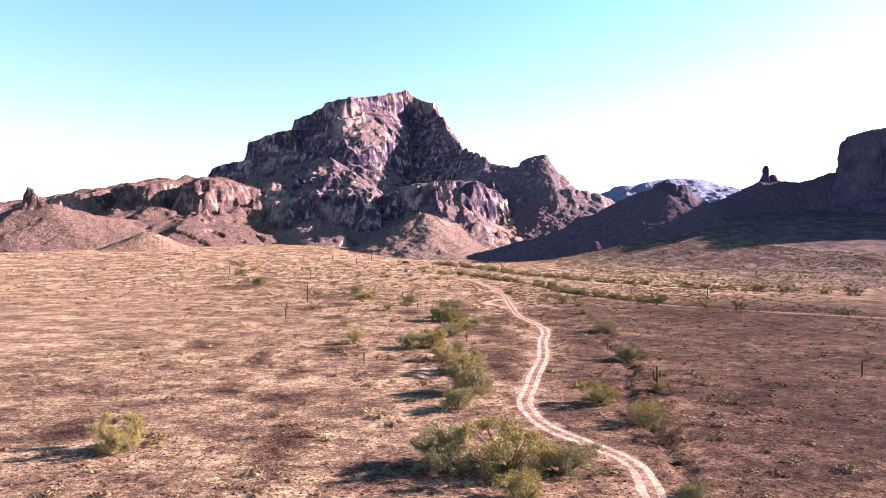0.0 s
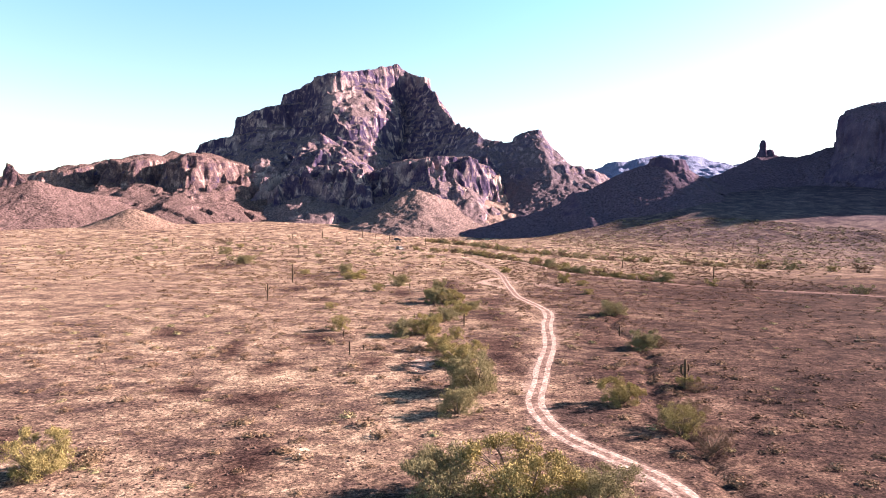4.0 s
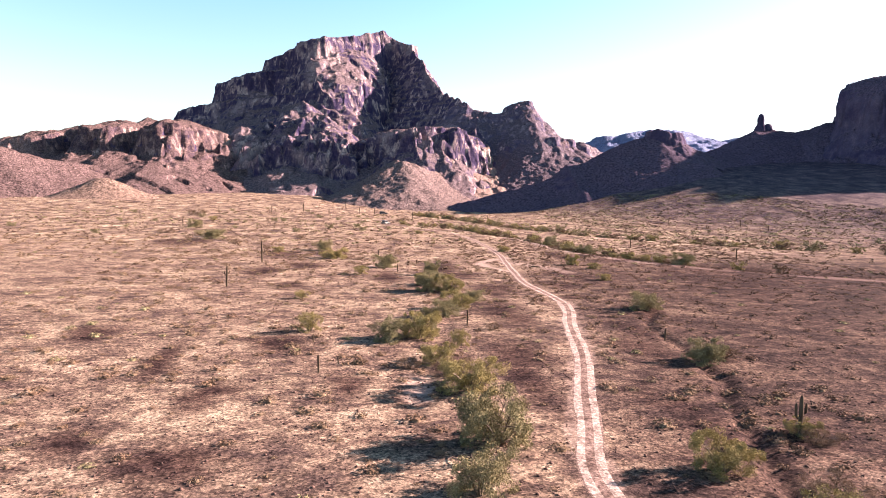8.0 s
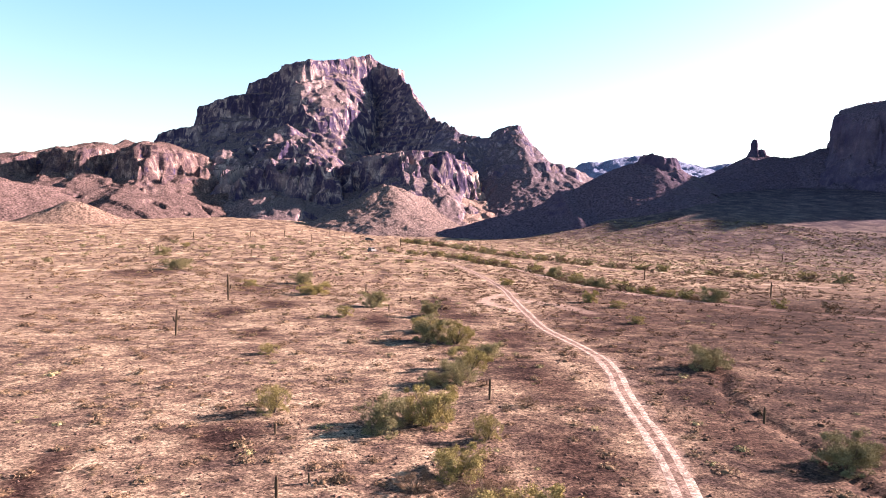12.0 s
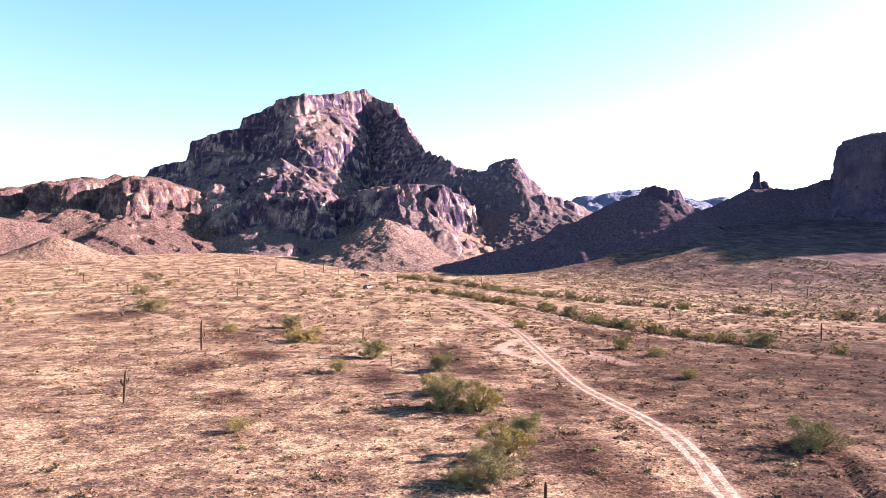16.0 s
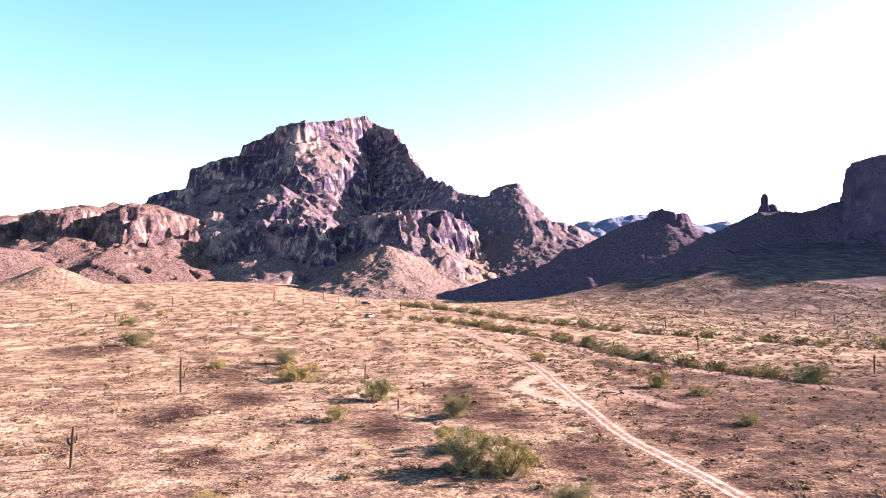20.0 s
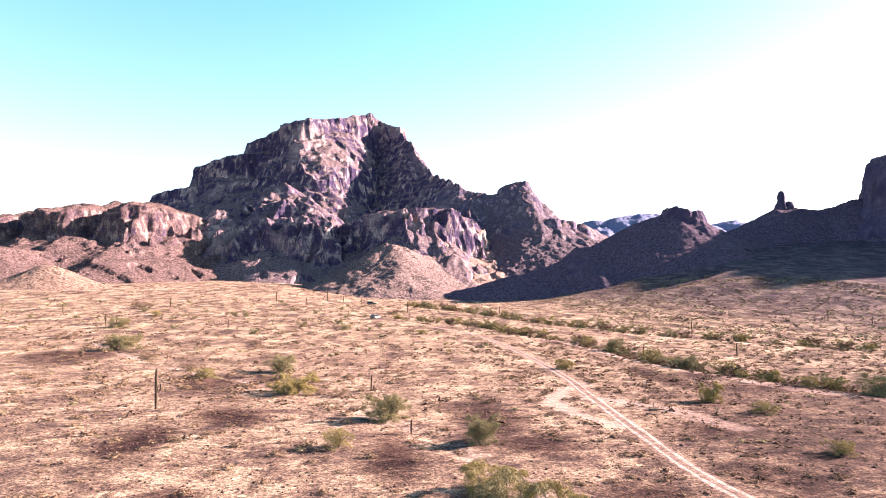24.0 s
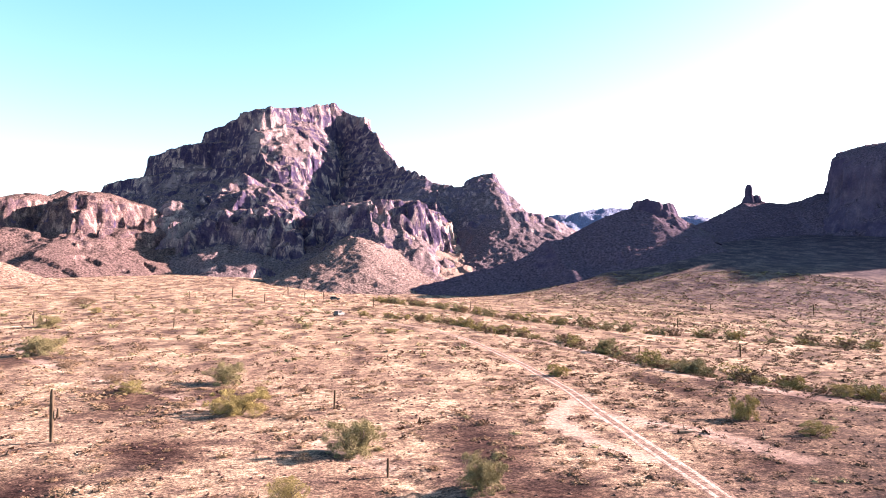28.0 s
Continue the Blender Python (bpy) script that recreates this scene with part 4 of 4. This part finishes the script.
palo_verde_tall = shrub("palo_verde", 4, LEAF_GREEN, "green palo verde bush with dense upright branches", 9, 120, 230, 0.8, 0.04, 0.024)
ironwood = shrub("ironwood_shrub", 8, LEAF_GREEN, "dark green ironwood shrub with a ragged crown", 9, 110, 200, 0.9, 0.04, 0.025)
creosote = shrub("creosote_bush", 12, LEAF_OLIVE, "olive creosote bush with thin spreading stems", 9, 100, 150, 0.9, 0.04, 0.023)
dry_bush = shrub("dry_bush", 15, LEAF_DRY, "half-dry brownish desert bush with sparse leaves", 9, 80, 120, 0.9, 0.05, 0.023)

plant(palo_verde, [(-19.9, 45.8, 3.4, 2.8), (8.0, 40.2, 5.2, 3.7), (8.4, 73.4, 4.7, 2.8), (6.0, 91.2, 3.6, 3.0), (12.3, 108, 3.4, 2.6), (13, 121.6, 3.6, 3.2), (10.4, 129, 3.8, 2.2), (-6.4, 169, 5.2, 2.7), (35.2, 187.7, 2.6, 1.8), (44, 159, 2.6, 2.6), (63.2, 176, 2.8, 2.0), (20.2, 58, 3.0, 2.4), (28.3, 62.9, 1.8, 1.2), (6.8, 81.8, 3.0, 2.0)], 31, "palo verde bushes on the plain")
plant(palo_verde_tall, [(3.8, 41.2, 4.3, 3.2), (8.3, 62.8, 4.8, 3.8), (10, 122.8, 4.0, 3.4), (4.4, 152.5, 4.4, 3.1), (12.1, 142.1, 3.0, 2.7), (70.2, 162.2, 5.4, 3.3), (55.2, 214.3, 3.9, 3.3), (31.6, 81.2, 3.6, 2.5), (-61.8, 271.6, 5.5, 3.4)], 32, "green palo verde bushes on the plain")
plant(ironwood, [(11.8, 39.6, 4.0, 2.5), (6.3, 56.3, 3.2, 2.5), (2.8, 90.2, 3.4, 2.6), (10.2, 102.8, 3.6, 2.4), (15.2, 113.4, 3.0, 1.9), (-9.9, 186.6, 4.3, 2.9), (57.4, 189, 3.7, 2.8), (37.6, 107.5, 4.4, 2.6), (-43.2, 218, 5.6, 3.4), (18.6, 35, 2.0, 1.6), (7.9, 102, 2.2, 1.6), (7.2, 92.6, 1.8, 1.8)], 33, "ironwood shrubs on the plain")
plant(creosote, [(7.9, 34.8, 3.2, 2.0), (22.2, 51, 3.4, 2.6), (9.8, 87.6, 2.0, 2.0), (-5.3, 94.6, 2.5, 2.5), (-0.4, 141.6, 2.6, 1.9), (42.2, 135.5, 2.5, 1.4), (-8.3, 115.9, 2.0, 1.4), (64.4, 168.7, 3.1, 1.9), (57.1, 195, 2.4, 1.7), (-45.9, 228.3, 5.0, 2.1), (-20.1, 181.5, 3.2, 1.7), (46.2, 152.1, 3.0, 1.5), (18.4, 252.5, 3.4, 1.4), (-66.6, 322, 4.0, 2.1)], 34, "creosote bushes on the plain")
plant(dry_bush, [(22.5, 47, 2.6, 1.9), (28.5, 61.6, 2.3, 1.2), (24, 54.2, 2.9, 1.7), (7.6, 77.5, 3.0, 1.8), (34, 82, 2.4, 1.5), (-24.3, 190.1, 2.5, 1.5), (-34.2, 203.6, 2.4, 1.5), (-63.2, 242.4, 4.6, 2.0), (-29.1, 223.7, 1.7, 1.1), (-19.7, 227.2, 2.6, 1.3), (-81.8, 359, 8, 3.6), (18, 343, 6.5, 2.0), (4, 80, 2.0, 1.2), (-1, 166, 2.2, 1.0), (14.5, 95, 1.6, 1.0)], 35, "half-dry bushes on the plain")


far_creosote = shrub("creosote_bush", 17, LEAF_GREEN, "small round creosote bush on the far plain", 8, 40, 30, 0.95, 0.03, 0.08)
spread_rng = random.Random(91)
far_spots = []
for k in range(34):
    w = spread_rng.uniform(1.6, 3.4)
    far_spots.append((spread_rng.uniform(-150, 15), spread_rng.uniform(235, 430), w, w * 0.55))
plant(far_creosote, far_spots, 36, "small creosote bushes on the far plain")


def wash_spots(line, n, seed, lo, hi, wide):
    r = random.Random(seed)
    c = spline(line, 1.0)
    out = []
    for k in range(n):
        p = c[min(len(c) - 1, int((k + r.random()) / n * len(c)))]
        w = r.uniform(lo, hi)
        out.append((p[0] + r.uniform(-wide, wide), p[1] + r.uniform(-wide, wide) * 0.6, w, w * r.uniform(0.5, 0.8)))
    return out


spots = wash_spots(WASH_A[:9], 84, 51, 1.3, 5.2, 2.2) + wash_spots(WASH_B[:10], 84, 52, 1.2, 4.2, 1.7) + wash_spots(WASH_A[8:], 10, 53, 2.5, 5, 3) + wash_spots(WASH_B[9:], 10, 54, 2.5, 4.5, 2.5)
wash_kinds = [shrub("wash_shrub", 21, LEAF_GREEN, "grey-green shrub crowding the edge of the wash", 8, 44, 32, 0.95, 0.03, 0.075), shrub("wash_shrub", 22, LEAF_OLIVE, "olive shrub crowding the edge of the wash", 8, 44, 32, 0.95, 0.03, 0.075), shrub("wash_shrub", 23, LEAF_DRY, "brown half-dry shrub at the edge of the wash", 8, 40, 30, 0.95, 0.03, 0.075)]
for k, kind in enumerate(wash_kinds):
    plant(kind, spots[k::3], 60 + k, "shrubs along the wash")


# ---------------------------------------------------------------- saguaros
def ribbed(points, radii, ribs=11):
    """A fluted cactus column along the points, closed by a dome."""
    n = ribs * 2
    v, f = [], []
    for k, (p, r) in enumerate(zip(points, radii)):
        d = (points[min(k + 1, len(points) - 1)] - points[max(k - 1, 0)]).normalized()
        a = Vector((1, 0, 0)) if abs(d.x) < 0.8 else Vector((0, 0, 1))
        a = (a - d * a.dot(d)).normalized()
        b = d.cross(a)
        for j in range(n):
            q = r * (1.0 if j % 2 else 0.8)
            v.append(tuple(p + (a * math.cos(6.2832 * j / n) + b * math.sin(6.2832 * j / n)) * q))
        if k:
            o = len(v) - 2 * n
            f += [(o + j, o + (j + 1) % n, o + n + (j + 1) % n, o + n + j) for j in range(n)]
    return v, f


def saguaro(x, y, h, arms, seed, label):
    r = random.Random(seed)
    root = new("saguaro")
    tagged(root, label, "cactus", "saguaros on the plain")
    root.location = (x, y, float(ground_z(x, y)))
    lean = Vector((r.uniform(-0.03, 0.03), r.uniform(-0.03, 0.03), 1))
    rad = 0.055 + 0.027 * h
    pts = [lean * (h * s) for s in (-0.03, 0.05, 0.3, 0.6, 0.85, 0.95, 0.985, 1.0)]
    v, f = ribbed(pts, [rad * s for s in (0.8, 0.85, 1.0, 1.05, 0.95, 0.72, 0.42, 0.06)])
    part("trunk", mesh_of("trunk", v, f, CACTUS), root)
    for at, turn, reach, up in arms:
        d = Vector((math.cos(turn), math.sin(turn), 0))
        p = lean * (h * at)
        pts = [p, p + d * reach * 0.6 + Vector((0, 0, -0.02)), p + d * reach + Vector((0, 0, 0.18)), p + d * (reach + 0.03) + Vector((0, 0, up * 0.6)), p + d * (reach + 0.03) + Vector((0, 0, up * 0.93)), p + d * (reach + 0.03) + Vector((0, 0, up))]
        v, f = ribbed(pts, [rad * s for s in (0.5, 0.55, 0.66, 0.68, 0.5, 0.06)], 8)
        part("arm", mesh_of("arm", v, f, CACTUS), root)
    return root


TALL = "tall dark saguaro cactus with short upturned arms"
SMALL = "short armless saguaro cactus standing in the gravel"
saguaro(-20.4, 159.6, 4.4, [(0.42, 0.2, 0.42, 0.9)], 1, "tall slender saguaro cactus with one stubby arm")
saguaro(-20.5, 126.4, 3.2, [(0.55, 2.9, 0.36, 0.55), (0.62, 0.1, 0.3, 0.5)], 2, "saguaro cactus with stubby arms near its middle")
saguaro(28, 62.6, 2.7, [(0.45, 3.3, 0.4, 1.0), (0.5, 0.2, 0.36, 0.8)], 3, "saguaro cactus with two upturned arms above a dry bush")
saguaro(-3.3, 78.6, 1.5, [], 4, SMALL)
saguaro(11.9, 97, 1.8, [], 5, SMALL)
saguaro(3.2, 169.5, 2.0, [], 6, SMALL)
saguaro(6.3, 146, 1.4, [], 7, SMALL)
saguaro(75.5, 203.7, 2.5, [], 8, SMALL)
saguaro(87, 169, 3.2, [], 9, "single-stemmed saguaro cactus beside the wash")
saguaro(57.6, 206.8, 2.0, [], 10, SMALL)
saguaro(32.2, 90.4, 1.4, [(0.5, 2.6, 0.25, 0.3)], 11, "stunted saguaro cactus at the edge of a gully")
saguaro(56.4, 69.8, 1.9, [], 12, SMALL)
saguaro(-4.6, 89.5, 0.8, [], 13, "knee-high young saguaro cactus in the gravel")
saguaro(-1.8, 81.1, 0.6, [], 14, "knee-high young saguaro cactus in the gravel")
for k, (x, y, h, a) in enumerate([(-33, 270, 2.6, 0), (-12.5, 439, 5.5, 2), (-36, 410, 5.0, 1), (-19.8, 382, 4, 0), (-68.2, 280, 3.6, 1), (-66.3, 283, 2.8, 0), (23.9, 362, 4, 1), (151.7, 275, 3.2, 2), (154.3, 260, 2.6, 1), (132.9, 300, 2.2, 0), (-100, 330, 3.5, 0), (-75, 372, 3.8, 1), (5, 410, 4.2, 0), (-4, 425, 3.4, 1), (-52, 395, 3.4, 0), (60, 345, 3.4, 0), (98, 262, 2.6, 0)]):
    arms = [(0.45, 0.4 + k, 0.4, h * 0.25), (0.55, 3.3 + k, 0.38, h * 0.22)][:a]
    saguaro(x, y, h, arms, 20 + k, TALL if a else "distant armless saguaro cactus among low scrub")


def fallen_log(x, y, length, turn, seed):
    r = random.Random(seed)
    pts = [Vector((length * s - length / 2, r.uniform(-0.06, 0.06), 0.13)) for s in (0, 0.3, 0.65, 1.0)]
    v, f = tube(pts, (0.14, 0.15, 0.12, 0.06), 8)
    root = new("fallen_log", mesh_of("fallen_log", v, f, BARK, True))
    v, f = tube([pts[1], pts[1] + Vector((0.25, 0.3, 0.4)), pts[1] + Vector((0.3, 0.5, 0.75))], (0.07, 0.05, 0.02), 6)
    part("branch", mesh_of("branch", v, f, BARK, True), root)
    root.matrix_basis = pose(x, y, float(ground_z(x, y)), 0, 0, turn)
    return tagged(root, "dark fallen dead branch lying on the gravel", "dead branch")


fallen_log(61.8, 83.8, 1.9, 8, 1)
fallen_log(34.6, 154.2, 1.6, 5, 2)
fallen_log(40.6, 151.3, 1.2, 20, 3)


# ---------------------------------------------------------------- parked vehicles at the far end of the trail
def paint(name, colour, rough, metal=0.0):
    m, nt, bsdf = material(name, rough)
    bsdf.inputs["Metallic"].default_value = metal
    bsdf.inputs["Specular IOR Level"].default_value = 0.5
    n = noise_node(nt, coords(nt), 1.3, 4, 0.6)
    nt.links.new(ramp(nt, n, [(0.35, tuple(0.78 * v for v in colour)), (0.65, colour)]), bsdf.inputs["Base Color"])
    return m


CAR_GLASS = paint("tinted_glass", (0.012, 0.014, 0.018), 0.08)
RUBBER = paint("tyre_rubber", (0.025, 0.024, 0.024), 0.8)
RIM = paint("wheel_rim", (0.42, 0.42, 0.43), 0.35, 0.8)
LAMP_GLASS = paint("lamp_glass", (0.5, 0.48, 0.44), 0.15)


def prism(outline, half, taper=1.0):
    """A side outline of (x, z) points drawn out to both sides, narrower towards its top, with bevelled edges."""
    bm = bmesh.new()
    top = max(z for _, z in outline)
    low = min(z for _, z in outline)
    sides = []
    for s in (-1, 1):
        sides.append([bm.verts.new((x, s * half * (1 + (taper - 1) * (z - low) / (top - low)), z)) for x, z in outline])
    n = len(outline)
    bm.faces.new(sides[0])
    bm.faces.new(sides[1][::-1])
    for k in range(n):
        bm.faces.new((sides[0][k], sides[1][k], sides[1][(k + 1) % n], sides[0][(k + 1) % n]))
    bmesh.ops.bevel(bm, geom=list(bm.edges), offset=0.05, segments=2, affect="EDGES", profile=0.6)
    bmesh.ops.recalc_face_normals(bm, faces=bm.faces)
    return bm


def from_bm(name, bm, mat, parent, label=""):
    me = bpy.data.meshes.new(name)
    bm.to_mesh(me)
    bm.free()
    me.materials.append(mat)
    return part(name, me, parent, label)


def vehicle(name, x, y, turn, colour, label, category):
    root = tagged(new(name), label, category)
    skin = paint(name + "_paint", colour, 0.6)
    body = from_bm("body", prism([(-2.35, 0.42), (2.3, 0.42), (2.36, 0.72), (2.2, 0.98), (1.1, 1.06), (-2.25, 1.08), (-2.4, 0.8)], 0.93, 0.94), skin, root)
    from_bm("cabin", prism([(-2.2, 1.06), (1.05, 1.06), (0.42, 1.68), (0.1, 1.76), (-1.85, 1.76), (-2.1, 1.6)], 0.86, 0.8), skin, root)
    for s in (-1, 1):
        for a, b in ((-1.95, -1.0), (-0.92, -0.05), (0.03, 0.72)):
            bm = prism([(a, 1.14), (b, 1.14), (b - (0.36 if b > 0.5 else 0.03), 1.58), (a + 0.03, 1.58)], 0.02)
            bmesh.ops.transform(bm, matrix=Matrix.Translation((0, s * 0.795, 0)) @ Matrix.Rotation(s * 0.24, 4, "X") @ Matrix.Translation((0, 0, -0.0)), verts=bm.verts, space=Matrix.Translation((0, 0, -1.36)))
            from_bm("side_window", bm, CAR_GLASS, root, "dark tinted side window")
        for wx in (-1.4, 1.42):
            bm = bmesh.new()
            bmesh.ops.create_cone(bm, cap_ends=True, segments=20, radius1=0.38, radius2=0.38, depth=0.26)
            bmesh.ops.bevel(bm, geom=list(bm.edges), offset=0.03, segments=2, affect="EDGES")
            bmesh.ops.transform(bm, matrix=Matrix.Translation((wx, s * 0.84, 0.36)) @ Matrix.Rotation(radians(90), 4, "X"), verts=bm.verts)
            wheel = from_bm("wheel", bm, RUBBER, root, "black rubber tyre")
            bm = bmesh.new()
            bmesh.ops.create_cone(bm, cap_ends=True, segments=16, radius1=0.22, radius2=0.18, depth=0.06)
            bmesh.ops.transform(bm, matrix=Matrix.Translation((wx, s * 0.98, 0.36)) @ Matrix.Rotation(radians(-90 * s), 4, "X"), verts=bm.verts)
            from_bm("rim", bm, RIM, wheel, "grey metal rim")
        bm = prism([(2.24, 0.72), (2.36, 0.72), (2.3, 0.9), (2.2, 0.9)], 0.2)
        bmesh.ops.translate(bm, vec=(0.02, s * 0.62, 0), verts=bm.verts)
        from_bm("headlight", bm, LAMP_GLASS, body, "clear headlight")
    from_bm("windscreen", prism([(0.46, 1.62), (1.0, 1.1), (1.04, 1.12), (0.5, 1.66)], 0.68, 0.9), CAR_GLASS, root, "dark windscreen")
    root.matrix_basis = pose(x, y, float(ground_z(x, y)), 0, 0, turn)
    return root


vehicle("parked_car", 8.6, 311, 62, (0.1, 0.098, 0.094), "pale off-road car parked on the dusty trail", "car")
vehicle("parked_car", 10.2, 414, 6, (0.05, 0.05, 0.055), "dark off-road car parked among scrub far off", "car")
